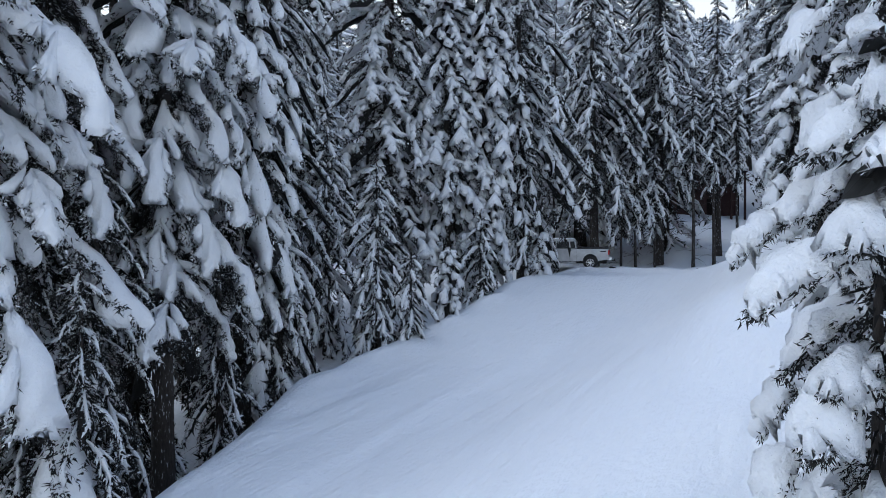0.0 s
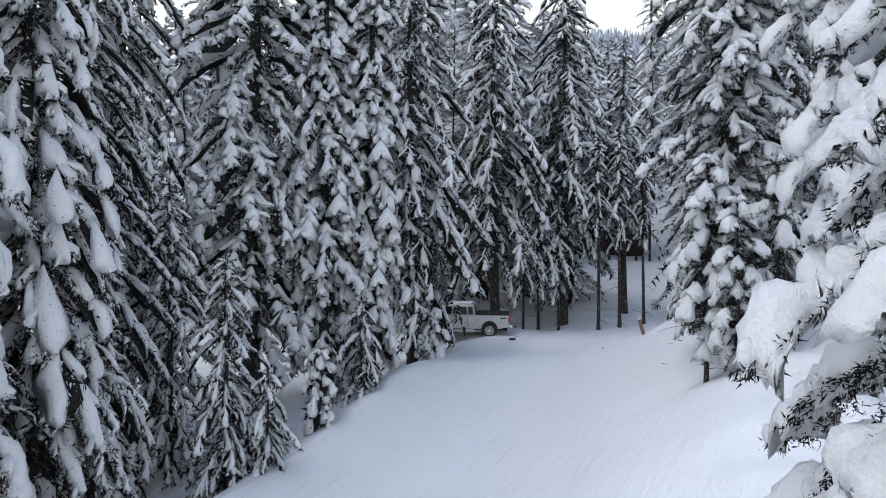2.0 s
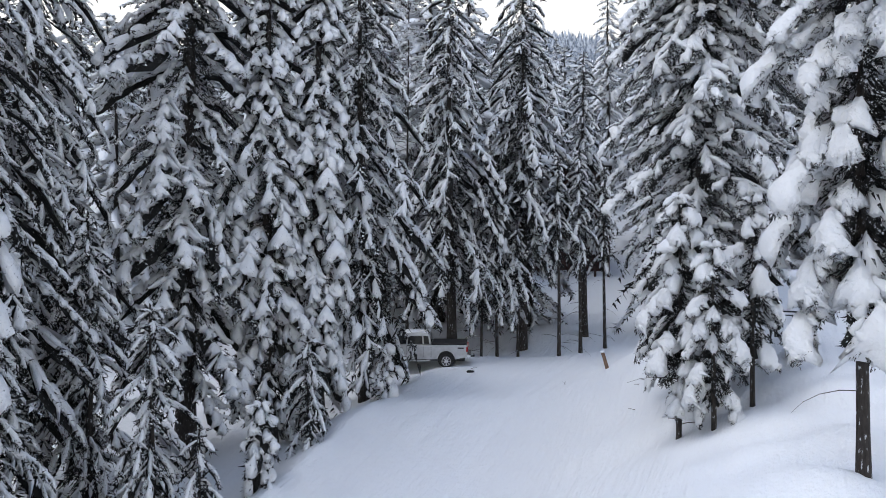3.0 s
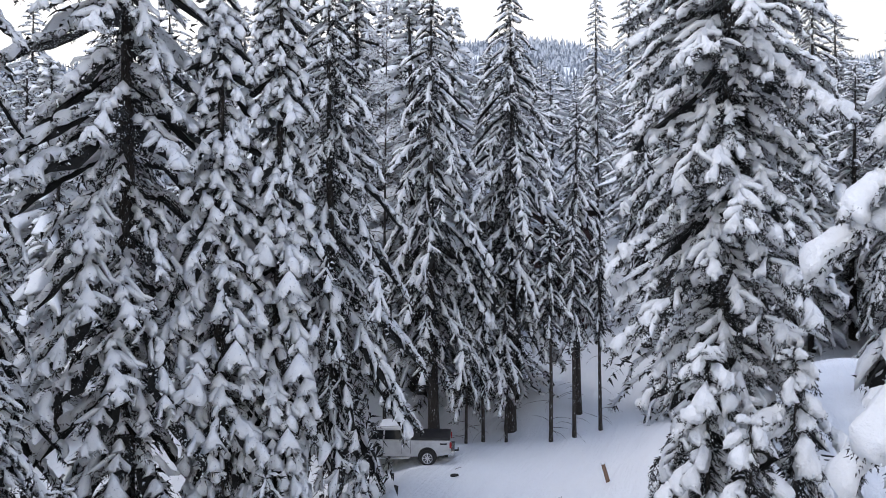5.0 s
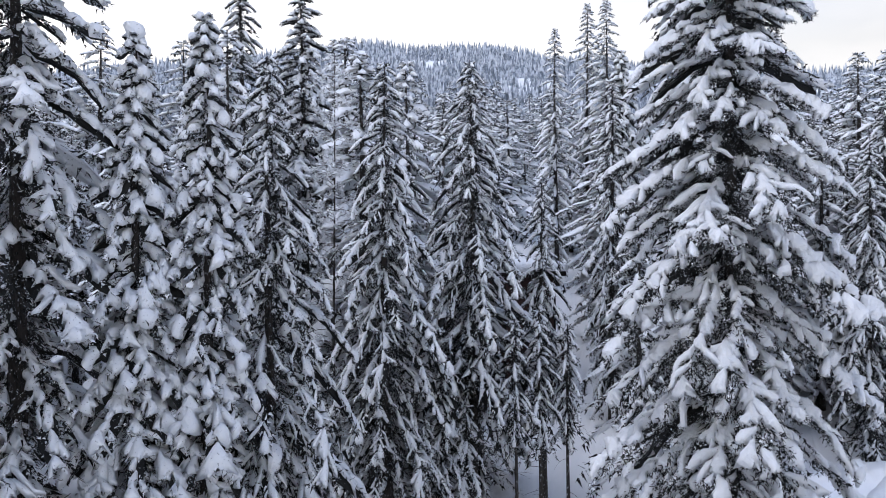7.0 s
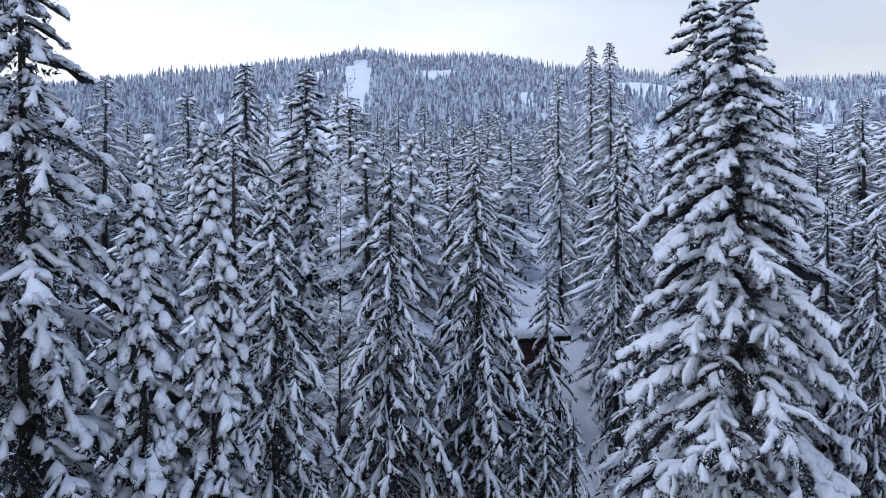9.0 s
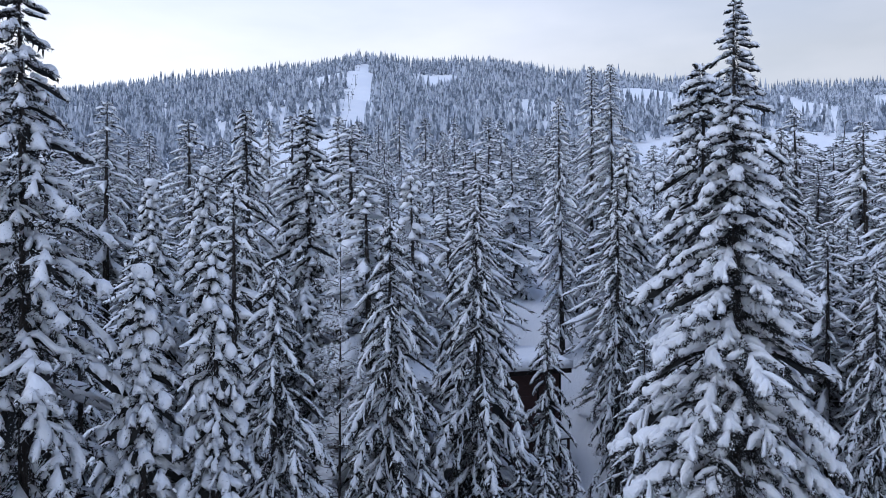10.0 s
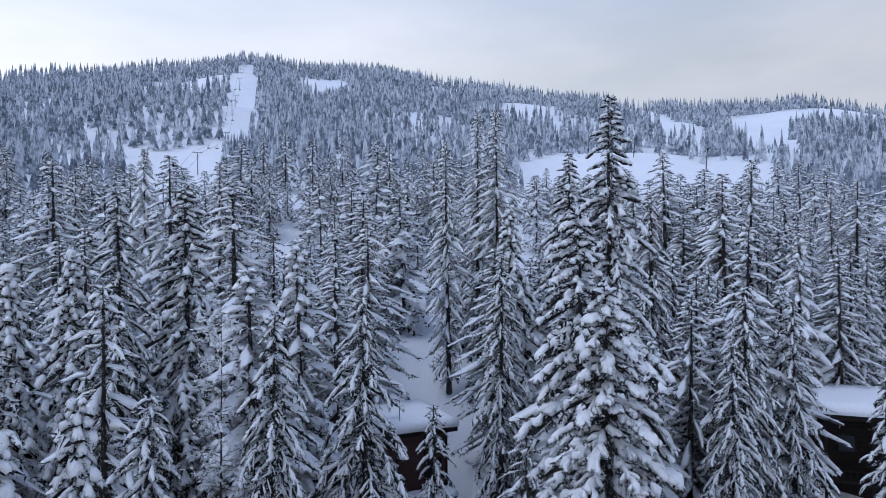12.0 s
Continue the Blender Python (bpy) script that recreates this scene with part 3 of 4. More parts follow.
# Trees that stand by themselves in view: x, y, height of the tip above datum, style, reach of the lower boughs, bare share, detail, boughs apart
TREES = [
    (-11.6, 15.8, 22, "drape", 3.5, 0.18, 0, 1),
    (-8.8, 21.8, 25, "drape", 2.8, 0.20, 0, 1),
    (-10.7, 18.3, 23, "drape", 2.5, 0.36, 0, 1),
    (-9.6, 18.9, 9, "shade", 2.0, 0.06, 1, 0),
    (-8.8, 16.6, 3.0, "shade", 1.4, 0.04, 1, 0),
    (-10.4, 17.6, 5.5, "shade", 1.6, 0.10, 1, 0),
    (-12.6, 20.4, 24, "shade", 3.0, 0.06, 1, 0),
    (-10.6, 23.6, 12, "shade", 2.2, 0.06, 1, 0),
    (-12.2, 25.4, 24, "hemlock", 3.0, 0.06, 2, 0),
    (-11.6, 30.6, 26, "hemlock", 3.0, 0.06, 2, 0),
    (-15.5, 17.5, 22, "shade", 3.2, 0.04, 2, 0),
    (-7.9, 24.2, 5.0, "shade", 1.5, 0.05, 1, 0),
    (-6.6, 27.6, 7.0, "hemlock", 1.6, 0.05, 1, 0),
    (-5.6, 33.0, 10.0, "hemlock", 1.9, 0.05, 1, 0),
    (-7.9, 26.6, 24, "drape", 2.7, 0.12, 1, 0),
    (-7.8, 30.3, 26, "hemlock", 2.8, 0.10, 1, 0),
    (-8.0, 35.2, 30, "hemlock", 3.0, 0.10, 1, 0),
    (-3.1, 38.0, 35, "fir", 3.4, 0.10, 1, 0),
    (-2.9, 30.2, 7.0, "hemlock", 1.7, 0.03, 1, 0),
    (-1.4, 29.9, 3.0, "hemlock", 0.9, 0.02, 1, 0),
    (0.3, 32.8, 3.2, "laden", 0.8, 0.02, 1, 0),
    (0.35, 38.2, 25.4, "laden", 2.0, 0.06, 1, 0),
    (2.5, 38.9, 26.4, "laden", 1.95, 0.08, 1, 0),
    (4.7, 41.6, 25.8, "hemlock", 3.3, 0.15, 1, 0),
    (10.7, 48.6, 27.8, "hemlock", 3.2, 0.18, 1, 0),
    (15.8, 50.0, 28.6, "hemlock", 3.5, 0.27, 1, 0),
    (20.3, 50.6, 22.0, "hemlock", 1.65, 0.32, 1, 0),
    (16.1, 29.5, 30.0, "fir", 2.9, 0.07, 0, 1),
    (19.4, 35.25, 32.7, "fir", 3.0, 0.10, 1, 0),
    (31.3, 48.0, 40.6, "fir", 3.4, 0.10, 1, 0),
    (14.4, 20.3, 20.2, "burdened", 2.15, 0.25, 0, 1),
    (13.7, 26.9, 10.5, "burdened", 1.3, 0.25, 0, 1),
    (15.9, 26.3, 10.4, "burdened", 1.2, 0.30, 0, 1),
    (14.0, 25.5, 9.0, "burdened", 1.1, 0.15, 0, 1),
    (6.8, 9.9, 10.8, "burdened", 2.3, 0.06, 0, 1),
    (4.1, 6.4, 5.3, "burdened", 1.25, 0.03, 0, 1),
    (7.4, 59.0, 35.2, "fir", 3.4, 0.12, 1, 0),
    (3.6, 56.5, 34.6, "hemlock", 2.8, 0.12, 1, 0),
    (-1.9, 58.5, 30.2, "laden", 2.4, 0.10, 1, 0),
    (1.2, 58.0, 31.0, "laden", 2.4, 0.10, 1, 0),
    (30.7, 60.6, 31.0, "hemlock", 2.3, 0.08, 1, 0),
    (34.8, 66.0, 35.0, "laden", 2.8, 0.10, 1, 0),
    (42.4, 67.8, 40.2, "fir", 3.4, 0.10, 1, 0),
    (46.2, 61.0, 36.0, "hemlock", 3.2, 0.10, 1, 0),
    (46.0, 50.8, 28.2, "hemlock", 3.2, 0.06, 1, 0),
    (41.6, 48.0, 24.5, "hemlock", 2.8, 0.06, 1, 0),
    (51.4, 50.9, 27.0, "hemlock", 2.6, 0.06, 1, 0),
    (43.6, 38.8, 24.0, "hemlock", 1.3, 0.06, 1, 0),
    (40.0, 89.8, 44.5, "fir", 2.6, 0.08, 2, 0),
    (46.6, 94.0, 49.6, "fir", 3.0, 0.10, 2, 0),
    (47.6, 91.0, 49.2, "fir", 3.4, 0.10, 2, 0),
    (40.5, 112, 36.4, "laden", 2.6, 0.06, 1, 0),
    (6.7, 114.0, 45.0, "laden", 2.8, 0.06, 2, 0),
    (13.0, 87.0, 40.3, "fir", 3.0, 0.10, 2, 0),
    # slim trees beside the parking place
    (12.6, 48.4, 9.5, "hemlock", 1.0, 0.30, 1, 0),
    (13.7, 48.9, 12.0, "hemlock", 1.2, 0.32, 1, 0),
    (15.0, 48.6, 10.0, "hemlock", 1.0, 0.34, 1, 0),
    (17.4, 47.7, 14.5, "hemlock", 0.9, 0.48, 1, 0),
    (18.9, 47.9, 15.0, "hemlock", 1.0, 0.42, 1, 0),
    (20.8, 48.4, 14.0, "hemlock", 0.9, 0.48, 1, 0),
    (2.0, 36.4, 5.0, "hemlock", 1.2, 0.03, 1, 0),
    (5.6, 39.8, 4.2, "laden", 0.9, 0.03, 1, 0),
]
# height between boughs, by detail and style
SPACING = {0: {"fir": 0.22, "drape": 0.40}, 1: {"laden": 0.26}, 2: {}}
for i, (x, y, top, style, reach, bare, lod, apart) in enumerate(TREES):
    z = float(ground_z(x, y))
    h = top - z
    slim_trunk = 0.0065 * h + 0.03 if style == "burdened" or reach < 1.3 else None
    spacing = 0.50 if style == "burdened" and h < 7 else SPACING[lod].get(style, 0.29 if lod == 0 else 0.28)
    t = make_tree(100 + i, style, h, reach, bare, spacing, lod, slim_trunk, twigs=(10 if reach > 1.3 else 16) if y < 52 and h > 7 else 0, apart=bool(apart), cap=CAPS.get((x, y), 0.0), front=math.atan2(9 - y, 3 - x))
    t.location = (x, y, z)



def bare_tree(seed, x, y, top, reach):
    """A leafless tree: thin trunk, many fine drooping twigs, loose snow on them."""
    rng = np.random.RandomState(seed)
    z0 = float(ground_z(x, y))
    h = top - z0
    root = tagged(new("bare_tree"), "thin leafless tree with fine snow-dusted twigs among the conifers", "bare tree")
    root.location = (x, y, z0)
    new("trunk", mesh_arrays("trunk", *trunk_mesh(rng, h, 0.09, 7), BARK, True)).parent = root
    wood, white = [], []
    for _ in range(210):
        f = rng.uniform(0.10, 0.98)
        ln = reach * (1.15 - 0.85 * f) * rng.uniform(0.6, 1.2)
        p = arc(ln, rng.uniform(20, 75), 7)
        p[1:] += np.cumsum(rng.normal(size=(6, 3)) * 0.05 * ln, 0)
        p = p @ turn_matrix(rng.uniform(0, 6.28), radians(rng.uniform(5, 45)), 1).T + (0, 0, f * h)
        for q, r0 in [(p, 0.022)] + [(p[k] + (p[k + 1:] - p[k]) * rng.uniform(0.3, 0.8) + rng.normal(size=3) * 0.18 * ln * np.linspace(0, 1, 6 - k)[:, None], 0.012) for k in (1, 2, 3)]:
            r = np.linspace(r0, 0.005, len(q))
            a = np.array((0, 2.09, 4.19))
            v = q[:, None] + np.stack([np.zeros((len(q), 3)), r[:, None] * np.cos(a), r[:, None] * np.sin(a)], -1)
            wood.append((v.reshape(-1, 3), tube_faces(len(q), 3)))
            white.append(tufts(rng, q + (0, 0, 0.02), 8, 0.20, 0.25, 0.2, 0.2, 0.02))
    for name, pieces, mat in (("twig_tangle", wood, TWIG), ("snow", white, SNOW)):
        ob = new(name, mesh_arrays(name, *joined(pieces), mat))
        ob.parent = root
        tagged(ob, kind="stuff")


bare_tree(51, 8.3, 50.6, 28.6, 3.2)

# ---- forest that fills the slopes behind, as copies of a few trees ----
FOREST = []
for i in range(9):
    style = ("hemlock", "fir", "laden")[i % 3]
    FOREST.append(make_tree(300 + i, style, 26.0, 2.9 if style != "laden" else 2.6, 0.06, 0.37, 2, group="forest conifers"))
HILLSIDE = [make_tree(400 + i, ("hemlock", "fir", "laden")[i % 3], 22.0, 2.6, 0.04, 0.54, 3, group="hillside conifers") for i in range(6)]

LANE = [(21.5, 50), (24.5, 48.7), (31, 62), (37.8, 81), (48.6, 114), (45, 115), (34.2, 82.2), (28, 63.4)]
CABIN = [(18.5, 53), (30, 53), (31, 75), (20, 75)]
LODGE = [(38, 36.5), (40, 33), (84, 42), (80, 60), (68, 66), (50, 50)]
YARD = [(18, 18), (45, 18), (40, 32), (34, 40), (22, 45)]
RUNS = [
    [(35, 257), (44, 258), (81, 447), (104, 597), (91, 584), (62, 430), (39, 285)],
    [(136, 579), (156, 494), (116, 441)],
    [(4, 255), (18, 248), (35, 249), (28, 209), (13, 188), (6, 222)],
    [(409, 510), (432, 490), (299, 292), (251, 256), (357, 422)],
    [(391, 365), (415, 361), (418, 328), (547, 352), (429, 279), (399, 321), (324, 265), (239, 191), (319, 296)],
    [(133, 225), (147, 227), (219, 250), (177, 185), (187, 162), (171, 151), (130, 154), (134, 170), (113, 185)],
]
# slopes where only scattered trees stand
SPARSE = [
    [(15, 489), (36, 549), (62, 449), (59, 420), (34, 426), (14, 430)],
    [(246, 582), (312, 575), (220, 449), (193, 438)],
    [(188, 336), (354, 517), (207, 309), (187, 323)],
]


def inside(poly, x, y):
    hit, (x0, y0) = False, poly[-1]
    for x1, y1 in poly:
        if (y0 > y) != (y1 > y) and x < (x1 - x0) * (y - y0) / (y1 - y0) + x0:
            hit = not hit
        x0, y0 = x1, y1
    return hit


def clear_of(x, y):
    """Open ground: the road, the yard, the lane beside the cabin, the buildings and the ski runs."""
    v = 0.8 * x - 0.6 * y
    if y < 47.5 and (-19.5 < v < 8 or -11.5 < x < 24):
        return True
    if any(inside(p, x, y) for p in (LANE, CABIN, LODGE, YARD)):
        return True
    r = math.hypot(x - CX, y - CY)
    for k in (0, 8):
        f = (r + k) / r
        qx, qy = CX + (x - CX) * f, CY + (y - CY) * f
        if any(inside(p, qx, qy) for p in RUNS) and rng.uniform() < 0.985:
            return True
        if any(inside(p, qx, qy) for p in SPARSE) and rng.uniform() < 0.80:
            return True
    return False


rng = np.random.RandomState(8)
cells = {}


def room(x, y, gap):
    """True, and takes the spot, when no other tree stands within gap."""
    i, j = int(x // 8), int(y // 8)
    for a in (i - 1, i, i + 1):
        for b in (j - 1, j, j + 1):
            for p, q in cells.get((a, b), ()):
                if (p - x) ** 2 + (q - y) ** 2 < gap * gap:
                    return False
    cells.setdefault((i, j), []).append((x, y))
    return True


for t in TREES:
    room(t[0], t[1], 0.1)


def scatter(count, r0, r1, gap, az0=-34, az1=66):
    out, tries = [], 0
    while len(out) < count and tries < count * 8:
        tries += 1
        r, az = math.sqrt(rng.uniform(r0 * r0, r1 * r1)), rng.uniform(az0, az1)
        x, y = CX + r * math.sin(radians(az)), CY + r * math.cos(radians(az))
        if y > 12 and not clear_of(x, y) and room(x, y, gap):
            out.append((x, y))
    return out


# treetops of the near woods stay under a line seen from the clearing: bearing in degrees and slope
CREST_A = [-60, -9, -3, 1, 7, 9, 22, 26, 30, 33, 50, 54, 80]
CREST_S = [0.17, 0.15, 0.15, 0.125, 0.125, 0.185, 0.185, 0.15, 0.13, 0.115, 0.115, 0.125, 0.12]


def crest(x, y):
    """Height of the line under which the treetops stay."""
    r, az = math.hypot(x - CX, y - CY), math.degrees(math.atan2(x - CX, y - CY))
    return CZ + float(np.interp(az, CREST_A, CREST_S)) * r


def below_runs(x, y):
    """Tallest treetop that leaves a ski run farther up the slope open to view."""
    r = math.hypot(x - CX, y - CY)
    for k in range(10, 100, 12):
        f = (r + k) / r
        qx, qy = CX + (x - CX) * f, CY + (y - CY) * f
        if any(inside(p, qx, qy) for p in RUNS):
            return CZ + (float(ground_z(qx, qy)) - CZ) / (r + k) * r
    return 1e6


def plant(protos, spots, low, high, wide, tall):
    done = 0
    for x, y in spots:
        s = rng.uniform(low, high)
        w = s * wide * rng.uniform(0.85, 1.15)
        z = float(ground_z(x, y)) - 0.2
        s = min(s, (crest(x, y) - z) / tall * rng.uniform(0.86, 1.06))
        if s < 0.3:
            continue
        w = min(w, s * wide * 1.7)
        m = pose(x, y, z, rng.uniform(-1.5, 1.5), 0, rng.uniform(0, 360)) @ Matrix.Diagonal((w, w, s, 1))
        if done < len(protos):
            protos[done].matrix_basis = m
        else:
            copy_thing(protos[done % len(protos)], m)
        done += 1


plant(FOREST, scatter(95, 24, 84, 3.0) + scatter(55, 60, 120, 2.6, 34, 62), 0.72, 1.12, 1.2, 26.0)
plant(HILLSIDE, scatter(350, 82, 185, 3.2), 0.50, 1.05, 1.3, 22.0)


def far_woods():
    """Woods on the hill, one mesh: ragged tiers of boughs on a stem; the material paints on frost and distance haze."""
    spots = scatter(11500, 180, 665, 2.5)
    r = np.random.RandomState(5)
    kinds = []
    for _ in range(6):
        vs, fs, n = [], [], 0
        tiers, pts = 4, 4
        for k in range(tiers):
            f = k / tiers
            z0, z1, rad = 0.05 + 0.76 * f, 0.05 + 0.76 * f + 0.38, 0.135 * (1 - f) ** 0.75 + 0.012
            a = np.arange(pts * 2) * np.pi / pts + r.uniform(0, 6)
            rr = rad * np.where(np.arange(pts * 2) % 2, 0.38, 1.0) * r.uniform(0.6, 1.3, pts * 2)
            zz = z0 + np.where(np.arange(pts * 2) % 2, 0.05, 0.0) + r.uniform(-0.02, 0.02, pts * 2)
            vs.append(np.concatenate([np.stack([rr * np.cos(a), rr * np.sin(a), zz], -1), [[0, 0, min(z1, 1.0)]]]))
            fs.append(np.array([(n + i, n + (i + 1) % (pts * 2), n + pts * 2) for i in range(pts * 2)]))
            n += pts * 2 + 1
        kinds.append((np.concatenate(vs), np.concatenate(fs)))
    out = []
    xs, ys = np.array([p[0] for p in spots]), np.array([p[1] for p in spots])
    zs = ground_z(xs, ys)
    for i in range(len(spots)):
        v, f = kinds[i % 6]
        h = min(r.uniform(6.5, 14.5), below_runs(xs[i], ys[i]) - zs[i])
        if h < 2.5:
            continue
        a = r.uniform(0, 6.28)
        c, sn = math.cos(a) * h, math.sin(a) * h
        q = np.stack([v[:, 0] * c - v[:, 1] * sn + xs[i], v[:, 0] * sn + v[:, 1] * c + ys[i], v[:, 2] * h + zs[i] - 0.3], -1)
        out.append((q, f))
    m, nodes, links, b = material("hazed_frosted_far_conifers", 0.8)
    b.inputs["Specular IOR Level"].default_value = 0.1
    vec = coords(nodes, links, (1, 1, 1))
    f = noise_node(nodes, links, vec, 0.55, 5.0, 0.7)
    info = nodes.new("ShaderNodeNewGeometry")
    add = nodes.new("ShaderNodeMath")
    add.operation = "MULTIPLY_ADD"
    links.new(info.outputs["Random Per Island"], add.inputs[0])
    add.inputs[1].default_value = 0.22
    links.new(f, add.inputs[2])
    # pale blue tones put distance haze, besides the frost, into the colour
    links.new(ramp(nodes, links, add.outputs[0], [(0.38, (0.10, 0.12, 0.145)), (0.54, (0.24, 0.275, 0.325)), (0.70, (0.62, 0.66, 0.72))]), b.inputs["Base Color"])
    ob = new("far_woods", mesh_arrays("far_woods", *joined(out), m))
    return tagged(ob, "frosted conifer woods covering the distant ski hill, with haze painted into their colour", "woods", kind="stuff")


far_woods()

# ---- buildings ----
SIDING = mottled("dark_red_stained_siding", [(0.3, (0.024, 0.008, 0.007)), (0.7, (0.050, 0.016, 0.012))], 2.0, 0.7, stretch=(1, 1, 9), bumps=0.5, dist=0.01)
DARKWOOD = mottled("dark_brown_timber", [(0.3, (0.009, 0.007, 0.007)), (0.7, (0.020, 0.015, 0.013))], 3.0, 0.85, stretch=(5, 5, 1), bumps=0.4)
BLACKSTEEL = mottled("black_painted_steel", [(0.3, (0.012, 0.012, 0.013)), (0.7, (0.03, 0.03, 0.032))], 6.0, 0.45, 0.4)
GALV = mottled("grey_galvanised_steel", [(0.3, (0.16, 0.17, 0.18)), (0.7, (0.30, 0.31, 0.33))], 5.0, 0.5, 0.7)
DARKWOOD.node_tree.nodes["Principled BSDF"].inputs["Specular IOR Level"].default_value = 0.15
GLASS, gn, gl, gb = material("dark_window_glass", 0.06)
gb.inputs["Base Color"].default_value = (0.012, 0.014, 0.016, 1)
gb.inputs["Specular IOR Level"].default_value = 0.25


def snow_slab(bm, x0, x1, y0, y1, z0, thick, seed, cells_x=14, cells_y=12):
    """A thick rounded blanket of snow on a flat roof."""
    r = np.random.RandomState(seed)
    xs, ys = np.linspace(x0, x1, cells_x), np.linspace(y0, y1, cells_y)
    grid = []
    for i, x in enumerate(xs):
        row = []
        for j, y in enumerate(ys):
            e = min(i, cells_x - 1 - i, j, cells_y - 1 - j)
            h = thick * (0.62 if e == 0 else 0.93 if e == 1 else 1.0) + r.uniform(-0.03, 0.03)
            row.append(bm.verts.new((x + r.uniform(-0.03, 0.03), y + r.uniform(-0.03, 0.03), z0 + h)))
        grid.append(row)
    for i in range(cells_x - 1):
        for j in range(cells_y - 1):
            bm.faces.new((grid[i][j], grid[i + 1][j], grid[i + 1][j + 1], grid[i][j + 1]))
    rim = [grid[i][0] for i in range(cells_x)] + [grid[-1][j] for j in range(1, cells_y)] + [grid[i][-1] for i in range(cells_x - 2, -1, -1)] + [grid[0][j] for j in range(cells_y - 2, 0, -1)]
    low = [bm.verts.new((q.co.x + r.uniform(-0.05, 0.05), q.co.y + r.uniform(-0.05, 0.05), z0 + r.uniform(-0.06, 0.0))) for q in rim]
    n = len(rim)
    for i in range(n):
        bm.faces.new((rim[i], low[i], low[(i + 1) % n], rim[(i + 1) % n]))
    bm.faces.new(low)
    return bm


def window(parent, x0, x1, z0, z1, y):
    w = part("window", box(bmesh.new(), x0 - 0.09, x1 + 0.09, y - 0.05, y + 0.02, z0 - 0.09, z1 + 0.09, 0.01), DARKWOOD, parent)
    xm = (x0 + x1) / 2
    part("pane", box(bmesh.new(), x0, xm - 0.03, y - 0.062, y - 0.052, z0, z1), GLASS, w)
    part("pane", box(bmesh.new(), xm + 0.03, x1, y - 0.062, y - 0.052, z0, z1), GLASS, w)
    return w


def build_cabin():
    c = tagged(new("cabin"), "dark red wooden cabin under a thick flat blanket of snow", "cabin")
    c.location = (25.4, 66.8, 5.6)
    part("wall", box(bmesh.new(), -3.4, 3.4, 0, 6.4, -1.5, 10.0, 0.03), SIDING, c)
    for z in (0.9, 1.8, 2.7, 3.6, 5.4, 6.3, 7.2, 8.1, 9.0):
        part("board", box(bmesh.new(), -3.42, 3.42, -0.03, 0.0, z, z + 0.86, 0.01), SIDING, c)
    for x in (-3.42, -1.2, 1.3, 3.30):
        part("corner_post", box(bmesh.new(), x, x + 0.16, -0.09, -0.02, -1.0, 9.9, 0.01), DARKWOOD, c)
    roof = part("roof", box(bmesh.new(), -4.0, 4.0, -1.0, 7.2, 10.0, 10.42, 0.02), DARKWOOD, c)
    part("snow", snow_slab(bmesh.new(), -4.08, 4.08, -1.08, 7.25, 10.43, 0.95, 3), SNOW, roof, "thick rounded layer of snow", True)
    porch = part("porch_roof", box(bmesh.new(), -3.6, 3.6, -1.7, -0.08, 4.70, 4.88, 0.02), DARKWOOD, c)
    part("snow", snow_slab(bmesh.new(), -3.64, 3.64, -1.75, -0.1, 4.89, 0.55, 4, 14, 5), SNOW, porch, "", True)
    for x in (-3.4, -0.6, 2.0, 3.3):
        part("porch_post", box(bmesh.new(), x, x + 0.18, -1.6, -1.42, -0.6, 4.70, 0.02), SIDING, c)
    window(c, -2.6, -1.4, 6.2, 7.6, -0.03)
    window(c, 1.6, 2.8, 6.2, 7.6, -0.03)
    window(c, -2.5, -1.4, 1.4, 2.9, -0.03)
    part("door", box(bmesh.new(), 0.3, 1.2, -0.08, -0.035, 0.2, 2.3, 0.02), DARKWOOD, c)
    fr = bmesh.new()
    for x in (-0.45, 0.05):
        for y in (5.6, 6.1):
            rod(fr, (x, y, 11.2), (x, y, 12.0), 0.03)
    box(fr, -0.5, 0.1, 5.55, 6.15, 11.95, 12.05, 0.01)
    part("chimney_cap", fr, GALV, c)
    part("vent_pipe", rod(bmesh.new(), (-1.0, -0.4, 10.9), (-1.05, -0.4, 13.0), 0.035), GALV, c)


